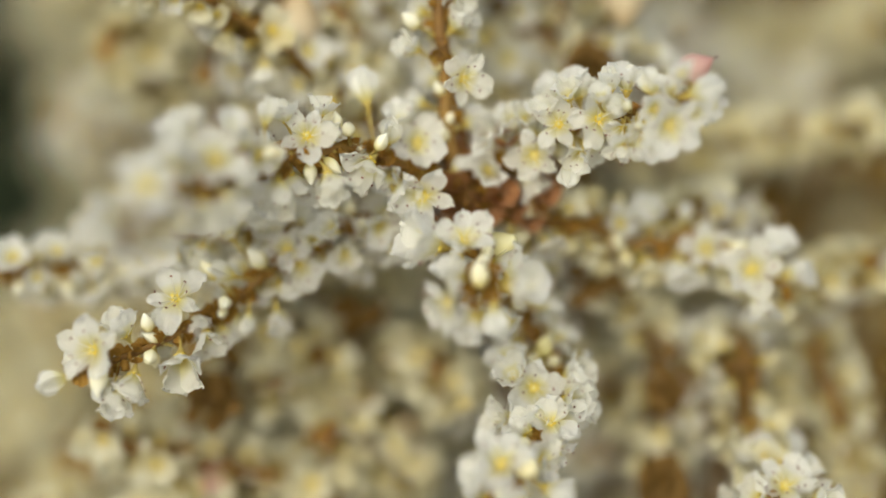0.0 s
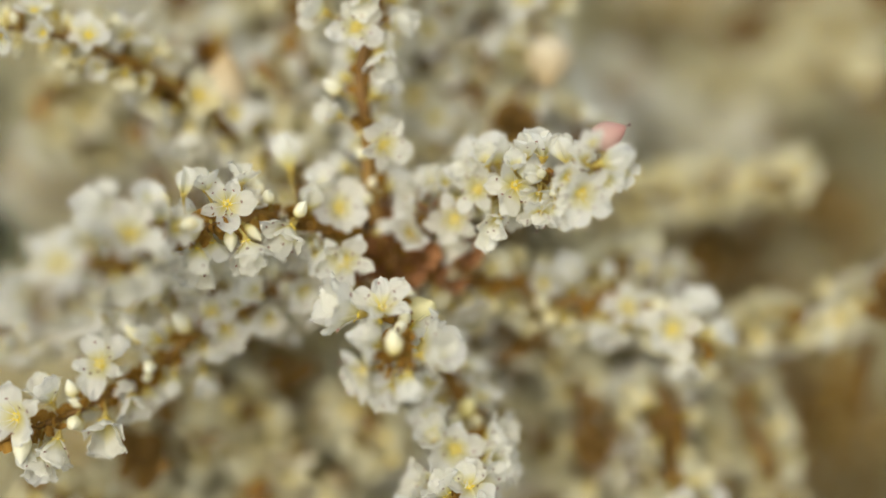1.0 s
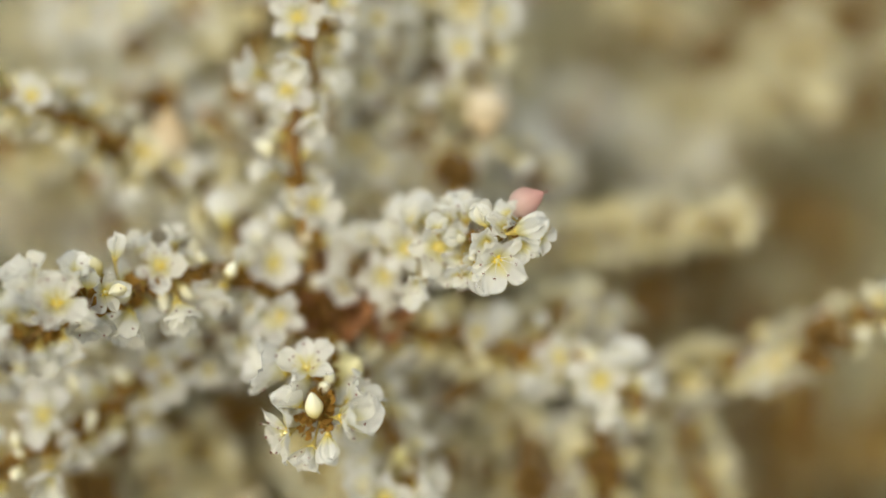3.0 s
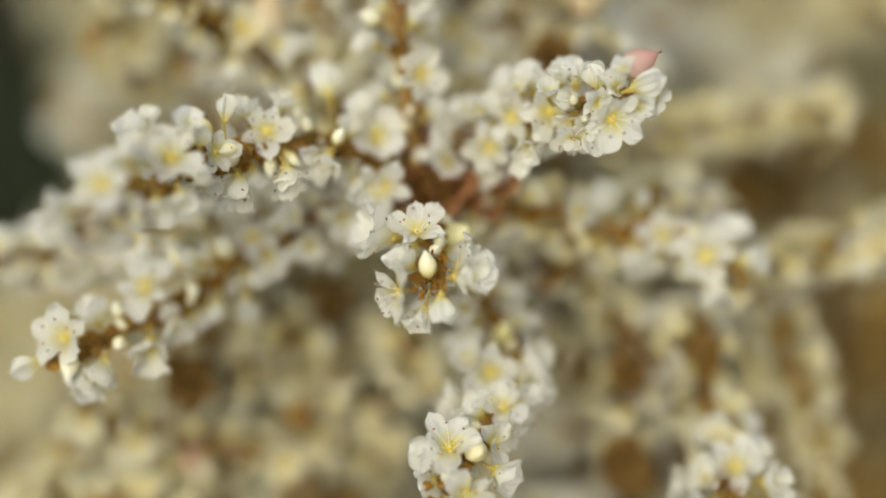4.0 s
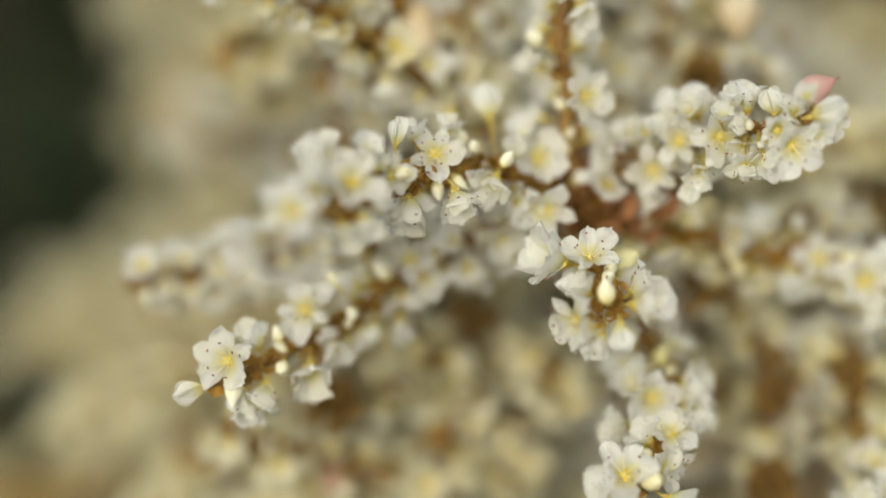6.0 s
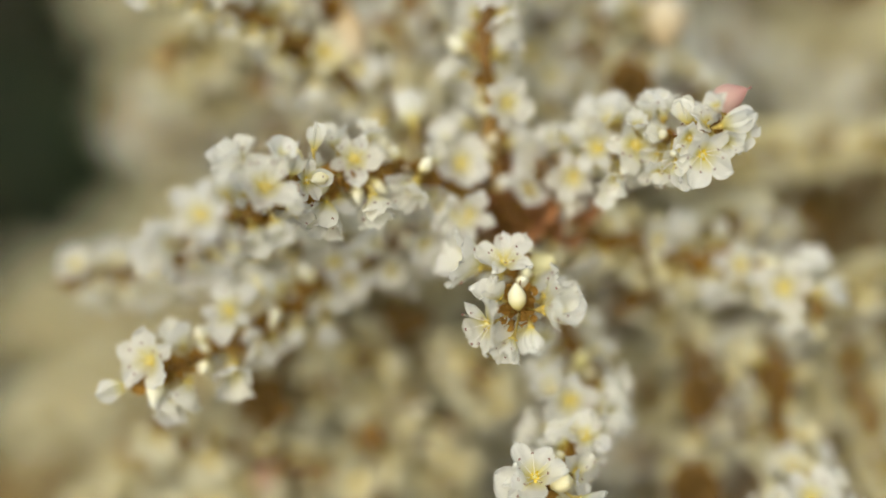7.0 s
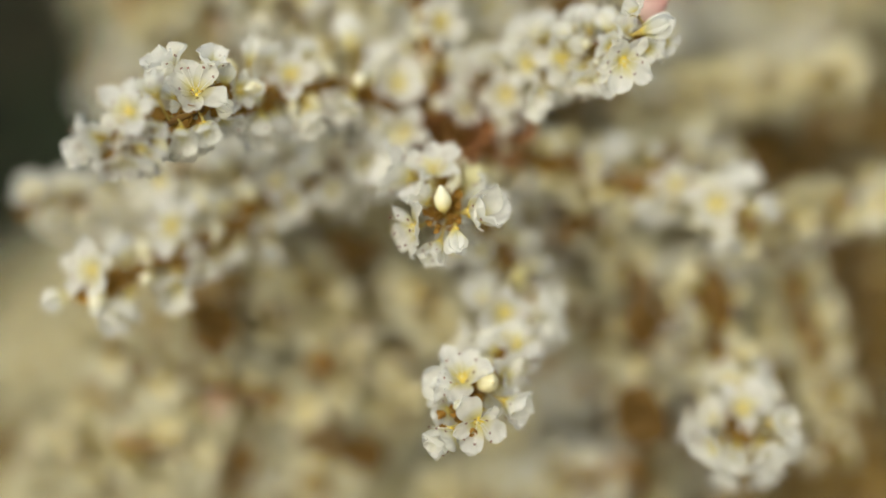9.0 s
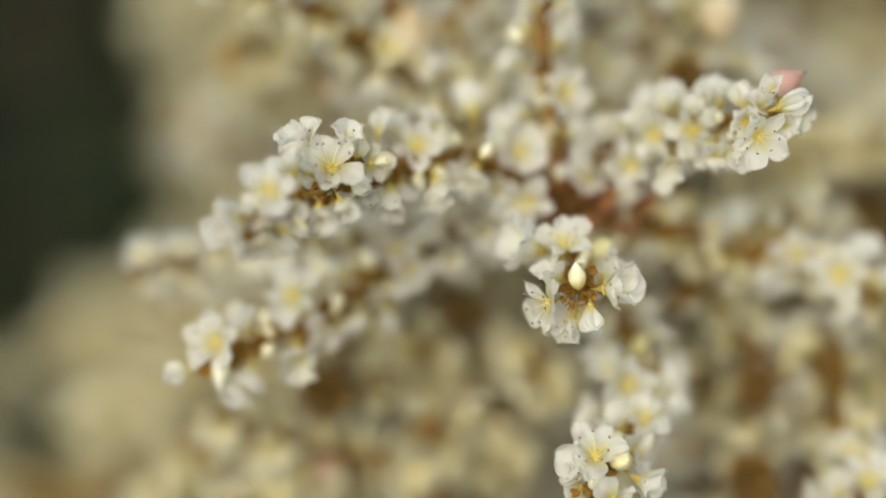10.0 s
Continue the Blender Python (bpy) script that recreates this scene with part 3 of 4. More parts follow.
bloom(lower_left, "open", -10.7, 189.1, -67.9, facing(2, 0, 10), 2.9)
bloom(lower_left, "bud", -11.1, 186.9, -62.6, facing(0, 7, 6), 1.2)
bloom(lower_left, "bud", -9.7, 185.2, -64.2, facing(2, -3, 8), 1.0)
bloom(lower_left, "half", -12.9, 183.5, -64.7, facing(-3, 3, 9), 3.2)
bloom(lower_left, "half", -7.7, 184.7, -64.2, facing(2, -2, 9), 3.1)
bloom(lower_left, "open", -6.4, 186.3, -67.0, facing(3, -4, 8), 2.9)
# upper_left
bloom(upper_left, "open", -15.2, 177.9, -51.3, facing(-1, 2, 10), 3.1)
bloom(upper_left, "half", -13.9, 181.0, -49.8, facing(1, 10, 3), 2.1)
bloom(upper_left, "cup", -8.8, 187.2, -50.0, facing(-1, 10, 1), 3.9)
bloom(upper_left, "bud", -10.7, 180.1, -51.1, facing(0, 5, 9), 1.1)
bloom(upper_left, "bud", -12.1, 182.8, -50.9, facing(-2, 9, 3), 1.0)
bloom(upper_left, "half", -8.2, 179.3, -54.6, facing(-5, -6, 6), 3.2)
bloom(upper_left, "bud", -6.9, 178.6, -52.2, facing(5, 7, 6), 1.2)
bloom(upper_left, "open", -3.1, 185.7, -54.5, facing(1, 1, 10), 3.3)
bloom(upper_left, "open", -2.3, 181.3, -59.5, facing(0, 0, 10), 3.5)
bloom(upper_left, "half", -5.5, 182.0, -58.9, facing(6, -4, 6), 3.0)
bloom(upper_left, "half", -18.2, 173.3, -55.2, facing(-1, -9, 5), 3.7)
bloom(upper_left, "half", -12.8, 175.0, -54.9, facing(3, -9, 5), 3.3)
bloom(upper_left, "bud", -18.8, 172.9, -53.2, facing(-7, -4, 6), 1.3)
bloom(upper_left, "cup", -19.5, 174.9, -49.2, facing(1, 10, 2), 3.0)
bloom(upper_left, "bud", -21.9, 173.8, -49.4, facing(-6, 8, 3), 1.4)
bloom(upper_left, "open", -23.8, 164.9, -50.2, facing(1, 5, 8), 3.6)
bloom(upper_left, "half", -26.3, 166.2, -49.7, facing(-7, 7, 3), 2.9)
bloom(upper_left, "open", -29.2, 156.0, -50.2, facing(-2, 3, 9), 3.2)
bloom(upper_left, "open", -32.3, 153.1, -52.3, facing(-8, -3, 5), 3.3)
bloom(upper_left, "open", -29.7, 153.3, -54.7, facing(1, -9, 4), 3.0)
bloom(upper_left, "half", -25.2, 163.6, -54.2, facing(2, -10, 2), 3.3)
bloom(upper_left, "cup", -21.8, 165.5, -51.6, facing(9, -5, 4), 2.7)
bloom(upper_left, "half", -27.1, 160.0, -49.3, facing(-4, 9, 3), 2.5)
bloom(upper_left, "bud", -18.4, 171.0, -51.2, facing(-6, -3, 7), 1.3)
bloom(upper_left, "open", 0.4, 190.6, -58.8, facing(7, 4, 5), 2.4)
bloom(upper_left, "cup", 1.1, 186.6, -58.0, facing(6, 5, 4), 2.4)
# front
bloom(front, "open", 0.7, 164.8, -66.2, facing(-7, -2, 6), 3.6)
bloom(front, "half", 7.1, 165.0, -64.4, facing(8, 1, 5), 3.5)
bloom(front, "cup", 5.5, 163.8, -66.1, facing(1, -8, 6), 3.6)
bloom(front, "bud", 3.9, 165.0, -62.9, facing(-1, 9, 4), 1.5)
bloom(front, "open", 2.4, 171.4, -61.4, facing(0, 7, 6), 3.2)
bloom(front, "half", -0.5, 173.0, -62.7, facing(-9, 2, 4), 4.4)
bloom(front, "bud", 4.9, 171.8, -63.0, facing(4, 8, 4), 1.1)
bloom(front, "pod", 6.4, 176.6, -64.6, facing(4, 4, 5), 2.9)
bloom(front, "half", 7.2, 170.0, -65.2, facing(8, 6, 2), 3.3)
bloom(front, "half", 2.0, 167.2, -64.0, facing(-7, 6, 4), 2.6)
bloom(front, "half", 3.5, 164.6, -68.0, facing(-3, -8, 5), 2.5)
# hanging
bloom(hanging, "open", 10.5, 174.4, -80.6, facing(0, 1, 10), 3.6)
bloom(hanging, "open", 8.0, 178.8, -78.8, facing(-4, 2, 9), 2.8)
bloom(hanging, "pod", 12.1, 180.2, -77.8, facing(2, 8, 6), 1.5)
bloom(hanging, "half", 14.3, 176.2, -80.2, facing(8, 4, 4), 3.1)
bloom(hanging, "open", 13.1, 169.9, -82.8, facing(6, 1, 7), 3.1)
bloom(hanging, "open", 12.3, 165.7, -84.2, facing(6, -5, 7), 2.8)
bloom(hanging, "bud", 10.6, 168.4, -81.1, facing(-1, 2, 9), 1.3)
bloom(hanging, "open", 6.2, 159.8, -82.9, facing(-1, 6, 8), 3.5)
bloom(hanging, "bud", 9.2, 159.2, -83.0, facing(3, 0, 9), 1.9)
bloom(hanging, "half", 5.5, 158.9, -83.8, facing(-9, 1, 4), 3.2)
bloom(hanging, "open", 8.1, 155.8, -86.5, facing(1, -5, 8), 3.3)
bloom(hanging, "half", 5.3, 155.0, -87.3, facing(-7, -6, 5), 3.3)
bloom(hanging, "half", 11.2, 159.8, -85.8, facing(8, -3, 4), 3.0)
bloom(hanging, "open", 4.4, 182.4, -74.9, facing(-6, 0, 8), 3.1)
bloom(hanging, "half", 8.0, 179.6, -73.8, facing(-2, -2, 9), 3.2)
bloom(hanging, "half", 15.4, 173.2, -82.4, facing(9, 0, 3), 2.7)
bloom(hanging, "half", 7.5, 172.8, -83.6, facing(-8, 2, 4), 2.9)
# upper_right
bloom(upper_right, "half", 6.6, 188.9, -55.0, facing(-3, 7, 6), 3.8)
bloom(upper_right, "open", 10.6, 184.4, -55.5, facing(0, -2, 10), 3.0)
bloom(upper_right, "open", 13.3, 183.3, -51.5, facing(-2, 2, 10), 3.1)
bloom(upper_right, "open", 17.5, 179.9, -49.9, facing(0, 1, 10), 3.4)
bloom(upper_right, "cup", 14.8, 180.6, -55.0, facing(-2, -10, 4), 3.2)
bloom(upper_right, "open", 20.2, 176.4, -52.0, facing(0, -8, 6), 2.5)
bloom(upper_right, "open", 24.5, 173.1, -48.7, facing(1, -3, 10), 3.3)
bloom(upper_right, "half", 15.6, 185.0, -48.8, facing(-3, 10, 3), 3.0)
bloom(upper_right, "half", 20.7, 181.0, -46.9, facing(0, 10, 3), 3.0)
bloom(upper_right, "cup", 26.5, 173.4, -45.4, facing(10, 3, 2), 3.5)
bloom(upper_right, "pink", 27.7, 178.3, -43.7, facing(8, 4, 2), 2.0)
bloom(upper_right, "bud", 20.3, 176.5, -47.4, facing(0, 4, 9), 0.8)
bloom(upper_right, "bud", 21.6, 175.5, -49.4, facing(2, -2, 9), 0.7)
bloom(upper_right, "half", 22.1, 175.2, -50.5, facing(4, -7, 6), 2.6)
bloom(upper_right, "half", 13.2, 186.7, -49.7, facing(-6, 8, 4), 2.9)
bloom(upper_right, "half", 25.9, 173.1, -43.3, facing(-4, 4, 8), 1.7)
bloom(upper_right, "half", 23.3, 175.9, -47.7, facing(-2, 0, 9), 2.6)
# right
bloom(right, "open", 36.8, 184.3, -69.7, facing(0, 2, 10), 3.6)
bloom(right, "half", 39.2, 186.6, -69.3, facing(3, 9, 3), 3.4)
bloom(right, "half", 41.3, 184.9, -70.8, facing(9, 3, 4), 3.1)
bloom(right, "half", 38.1, 183.3, -72.4, facing(0, -9, 4), 3.1)
bloom(right, "bud", 21.3, 188.2, -67.8, facing(0, 2, 9), 1.2)
bloom(right, "cup", 29.4, 190.9, -66.1, facing(2, 9, 4), 2.5)
bloom(right, "open", 31.9, 188.0, -68.3, facing(-2, 4, 9), 3.1)
bloom(right, "half", 25.1, 189.8, -66.1, facing(-3, 8, 4), 3.2)
bloom(right, "half", 28.4, 187.5, -69.6, facing(0, -8, 5), 3.0)
# rising
bloom(rising, "open", 0.7, 192.4, -25.5, facing(0, 1, 10), 3.3)
bloom(rising, "open", -0.8, 190.4, -33.9, facing(0, -1, 10), 3.2)
bloom(rising, "open", 5.0, 193.9, -24.1, facing(6, 3, 7), 3.2)
bloom(rising, "half", -4.5, 192.9, -32.7, facing(-9, 3, 4), 3.0)
bloom(rising, "half", 3.2, 193.4, -34.4, facing(8, 1, 5), 3.0)
bloom(rising, "half", 0.2, 191.8, -30.0, facing(-2, -7, 6), 3.0)
bloom(rising, "half", 3.5, 193.9, -21.3, facing(3, 9, 4), 3.3)
bloom(rising, "half", -0.8, 195.5, -22.7, facing(-8, 3, 5), 3.1)
bloom(rising, "half", 4.6, 195.4, -29.0, facing(9, -2, 3), 2.7)
bloom(rising, "half", 1.7, 190.3, -36.9, facing(3, -9, 4), 2.7)
bloom(rising, "open", 2.3, 185.7, -46.7, facing(4, -3, 9), 3.1)
bloom(rising, "bud", -3.7, 189.0, -40.6, facing(-6, 4, 6), 1.4)
bloom(rising, "half", -2.9, 188.8, -44.1, facing(-8, 4, 4), 2.6)
bloom(rising, "half", 1.1, 189.7, -41.7, facing(6, 6, 4), 2.9)
# rising_back
bloom(rising_back, "peach", 22.6, 204.1, -41.4, facing(-1, -9, 3), 3.2)
bloom(rising_back, "cup", 26.3, 202.1, -47.1, facing(8, -4, 4), 2.6)
bloom(rising_back, "open", 19.6, 205.9, -33.5, facing(-3, 0, 9), 3.3)
bloom(rising_back, "open", 24.0, 208.4, -29.8, facing(6, 1, 8), 3.2)
bloom(rising_back, "half", 17.4, 204.8, -39.6, facing(-8, 2, 4), 2.9)
# far_upper_left
bloom(far_upper_left, "peach", -17.7, 199.4, -42.7, facing(1, 8, 3), 3.3)
bloom(far_upper_left, "open", -28.7, 196.5, -36.1, facing(-1, 6, 7), 3.2)
bloom(far_upper_left, "half", -24.2, 197.7, -41.7, facing(2, 8, 4), 3.3)
bloom(far_upper_left, "half", -21.7, 196.5, -47.7, facing(1, -8, 5), 3.4)
# nodding
bloom(nodding, "half", 36.5, 167.7, -94.7, facing(-5, -4, 8), 3.1)
bloom(nodding, "half", 43.0, 169.5, -92.7, facing(6, 2, 7), 3.2)
bloom(nodding, "open", 39.7, 171.0, -91.5, facing(0, 6, 8), 3.3)
bloom(nodding, "half", 38.7, 166.6, -94.8, facing(-1, -6, 8), 2.9)
bloom(nodding, "half", 41.9, 167.7, -94.7, facing(4, -6, 7), 3.0)
bloom(nodding, "half", 37.0, 170.5, -93.0, facing(-6, 4, 7), 3.0)
bloom(nodding, "half", 42.0, 173.0, -91.9, facing(5, 6, 5), 2.9)
bloom(nodding, "half", 35.3, 172.9, -95.1, facing(-8, 1, 4), 2.9)
bloom(nodding, "half", 44.6, 172.3, -96.7, facing(8, -4, 4), 2.9)
bloom(nodding, "half", 38.3, 169.6, -98.3, facing(-3, -9, 3), 2.9)
bloom(nodding, "half", 42.0, 169.6, -98.2, facing(3, -9, 3), 2.9)
# upper_right, filling flowers
bloom(upper_right, "half", 14.4, 183.0, -48.4, facing(-2, 8, 5), 2.3)
bloom(upper_right, "half", 18.9, 181.1, -46.8, facing(0, 8, 5), 2.3)
bloom(upper_right, "half", 17.4, 178.6, -47.5, facing(-1, 7, 7), 1.9)
bloom(upper_right, "half", 21.6, 177.0, -51.4, facing(-2, -2, 10), 2.3)
bloom(upper_right, "half", 27.0, 174.8, -47.5, facing(3, -2, 9), 2.2)
bloom(upper_right, "cup", 23.2, 177.5, -46.4, facing(-3, 9, 4), 2.9)
bloom(upper_right, "half", 25.3, 176.3, -46.1, facing(-1, 5, 8), 2.0)
bloom(upper_right, "half", 11.9, 184.2, -50.7, facing(-5, 6, 6), 2.4)
bloom(upper_right, "half", 15.6, 178.5, -53.4, facing(-2, -6, 7), 2.3)
bloom(upper_right, "half", 8.3, 187.5, -52.9, facing(-4, 5, 7), 2.6)
bloom(upper_right, "half", 6.2, 187.9, -54.7, facing(-6, -2, 7), 2.5)
bloom(upper_right, "half", 9.6, 186.8, -52.1, facing(0, 6, 8), 2.3)
# upper_left, filling flowers
bloom(upper_left, "half", -26.9, 166.7, -48.3, facing(-4, 8, 5), 2.8)
bloom(upper_left, "half", -22.3, 167.8, -48.4, facing(2, 7, 7), 2.5)
bloom(upper_left, "half", -28.6, 161.6, -50.6, facing(-6, 4, 7), 2.5)
bloom(upper_left, "half", -26.5, 164.0, -54.5, facing(-1, -9, 3), 2.6)
bloom(upper_left, "half", -32.5, 157.5, -53.2, facing(-5, 0, 8), 2.5)
bloom(upper_left, "half", -33.8, 155.0, -54.2, facing(-7, -3, 6), 2.6)
bloom(upper_left, "half", -29.4, 158.5, -53.3, facing(1, -6, 7), 2.3)
bloom(upper_left, "half", -17.5, 178.9, -50.0, facing(-2, 9, 4), 2.3)
bloom(upper_left, "half", -12.7, 182.0, -53.0, facing(3, 6, 7), 2.2)
bloom(upper_left, "half", -4.9, 186.4, -52.6, facing(-3, 8, 5), 2.5)
bloom(upper_left, "half", -5.9, 183.6, -57.4, facing(-2, -5, 8), 2.4)
bloom(upper_left, "bud", -10.7, 181.0, -55.9, facing(2, -4, 8), 1.1)
# lower_left, filling flowers
bloom(lower_left, "half", -12.2, 188.2, -67.6, facing(1, 4, 8), 3.1)
# below the upper left arch
bloom(upper_left, "half", -29.7, 156.1, -52.1, facing(-3, -3, 8), 2.6)
bloom(upper_left, "open", -28.0, 155.4, -54.0, facing(0, -6, 6), 2.8)
bloom(upper_left, "half", -24.5, 159.5, -53.1, facing(1, -7, 5), 2.6)
bloom(upper_left, "half", -22.4, 161.6, -53.1, facing(2, -6, 6), 2.4)
bloom(upper_left, "half", -26.9, 157.7, -52.0, facing(1, -4, 8), 2.0)
bloom(upper_left, "half", -32.0, 153.7, -52.7, facing(-6, -4, 6), 2.5)
bloom(lower_left, "half", -15.2, 183.5, -66.0, facing(1, 3, 9), 2.6)
bloom(lower_left, "half", -11.7, 184.0, -67.6, facing(2, -2, 9), 2.6)
bloom(lower_left, "open", -18.4, 183.2, -66.7, facing(-1, 2, 9), 2.8)
bloom(lower_left, "half", -20.9, 184.0, -64.7, facing(-2, 6, 7), 2.5)
bloom(lower_left, "half", -8.9, 185.8, -65.6, facing(2, 4, 8), 2.5)
# hanging, filling flowers
bloom(hanging, "half", 8.2, 174.5, -79.1, facing(-3, 5, 8), 2.8)
bloom(hanging, "half", 14.2, 173.5, -81.6, facing(6, 3, 7), 2.8)
bloom(hanging, "half", 4.8, 163.6, -85.5, facing(-7, 1, 6), 2.6)

for n, (spk, start, gap, count, light) in enumerate((
    (lower_left, 1, 1.1, 4, 0.05), (upper_left, 2, 1.0, 5, 0.55), (front, 2, 1.0, 4, 0.0),
    (hanging, 1, 1.0, 5, 0.62), (upper_right, 2, 1.0, 5, 0.92),
)):
    dress(spk, start, gap, count, light, FINE, 1.95, (2.8, 3.5), 0.09, 30 + n, 0.44, True, (1.35, 1.8, 1.5, 1.3, 0.9)[n])
for n, (spk, start, gap, count, light) in enumerate(((right, 2, 1.2, 5, 0.9), (rising, 9, 1.4, 4, -0.05), (nodding, 3, 1.6, 5, 0.9))):
    dress(spk, start, gap, count, light, FINE if n == 1 else MIXED, 2.4, (2.6, 3.3), 0.14, 45 + n, 0.5, False, 1.8)
for n, (spk, start, gap, count, wide) in enumerate((
    (rising_back, 14, 1.9, 4, 2.4), (far_upper_left, 2, 1.6, 5, 2.4), (blunt, 0, 1.3, 5, 2.5), (reaching_right, 4, 1.6, 4, 2.3),
    (between, 0, 1.4, 5, 2.4), (left_back, 2, 1.2, 7, 2.9), (column_a, 3, 3.2, 4, 2.8), (column_b, 3, 2.9, 4, 2.8), (column_c, 0, 2.6, 4, 2.8),
)):
    dress(spk, start, gap, count, 1.0, FINE if n in (4, 5) else MIXED if n in (0, 1, 3) else DEEP, wide, (2.8, 3.5), 0.12, 60 + n, 0.46, False, 2.0)


def tip_scales(spike, count, seed):
    """Brown dry scales at a spike's blunt end."""
    k = random.Random(seed)
    end, way = spike.along(spike.length)
    for n in range(count):
        off = Vector((k.gauss(0, 0.8), k.gauss(0, 0.8), k.gauss(0, 0.8))) * MM
        part("bract", k.choice(BRACT_MESHES), spike.thing, frame_to(end + off - spike.base, (way + off.normalized()).normalized(), k.uniform(0, 6), k.uniform(0.45, 0.8) * MM), "dry brown scale")


for n, (spk, count) in enumerate(((front, 20), (nodding, 22), (blunt, 16), (left_back, 14), (upper_left, 6), (hanging, 6))):
    tip_scales(spk, count, 400 + n)


def gap_clump(x, y, z, r, seed):
    """A brown clump on a short stalk, standing in for shaded gaps and stems."""
    k = random.Random(seed)
    thing = tagged(new("withered_flower_head"), "brown clump standing in for a shaded gap between the white spikes", "flower head", "withered flower heads")
    thing.matrix_basis = Matrix.Translation(mm(x, y, z))
    part("stalk", Shape().tube([Vector((0, 0.012, -0.022)), Vector((0, 0.007, -0.009)), Vector((0, 0, 0))], [0.0009, 0.0008, 0.0006], 6).mesh("stalk", STALK), thing)
    for n in range(22):
        way = Vector((k.gauss(0, 1), k.gauss(0, 1), k.gauss(0, 1))).normalized()
        part("withered_flower", k.choice(GAP_FLOWERS), thing, frame_to(way * r * MM * k.uniform(0.2, 0.8), way, k.uniform(0, 6), k.uniform(1.6, 2.6) * MM))


GAP_FLOWERS = [whole_flower(k, 90 + n, 1).mesh("withered_flower", GAP_DARK, BRACT, STALK) for n, k in enumerate(("half", "cup", "cup"))]
# clumps added where dark gaps and brown stems show between the spikes
gap_clump(46.0, 224.3, -76.8, 4.9, 0)
gap_clump(-11.2, 196.4, -80.3, 2.6, 1)
gap_clump(18.7, 196.5, -74.2, 4.2, 2)
gap_clump(-28.9, 186.3, -87.7, 3.4, 3)
gap_clump(63.9, 266.5, -42.7, 5.5, 4)
gap_clump(57.1, 260.8, -49.6, 4.2, 5)
gap_clump(79.8, 262.5, -44.7, 5.0, 6)
gap_clump(-17.2, 203.1, -50.2, 2.6, 7)
gap_clump(-12.0, 209.2, -86.0, 2.8, 8)
gap_clump(37.4, 189.7, -85.6, 1.6, 9)
gap_clump(36.5, 188.6, -89.9, 1.4, 10)
gap_clump(54.2, 222.2, -91.3, 2.6, 11)
gap_clump(55.0, 219.7, -98.2, 2.5, 12)
gap_clump(54.2, 213.9, -108.1, 3.3, 13)
gap_clump(-32.3, 203.4, -96.0, 2.7, 14)
gap_clump(27.9, 184.5, -98.3, 2.1, 15)
gap_clump(25.9, 213.5, -103.4, 3.7, 16)
gap_clump(54.2, 219.7, -62.9, 3.4, 17)
gap_clump(-14.8, 214.8, -88.1, 3.0, 18)
gap_clump(-12.3, 211.7, -120.2, 3.8, 19)
gap_clump(30.3, 206.6, -104.8, 3.8, 20)
gap_clump(34.0, 221.7, -69.3, 3.6, 21)
gap_clump(-14.7, 187.5, -104.7, 1.8, 25)
gap_clump(-28.2, 188.5, -107.9, 2.6, 26)
gap_clump(-9.5, 186.8, -106.7, 1.8, 27)
gap_clump(27.7, 194.6, -85.1, 2.2, 28)
gap_clump(28.3, 192.2, -88.8, 2.0, 29)
gap_clump(37.6, 191.8, -87.0, 2.0, 30)
gap_clump(28.2, 186.8, -100.8, 2.4, 31)
gap_clump(-29.5, 201.0, -41.2, 2.2, 40)
gap_clump(-24.1, 200.0, -43.9, 1.8, 41)
gap_clump(-17.6, 203.0, -50.4, 2.4, 42)
gap_clump(18.6, 203.4, -49.4, 1.8, 43)
gap_clump(5.4, 211.9, -43.5, 2.2, 44)
gap_clump(65.4, 193.1, -68.7, 2.2, 45)



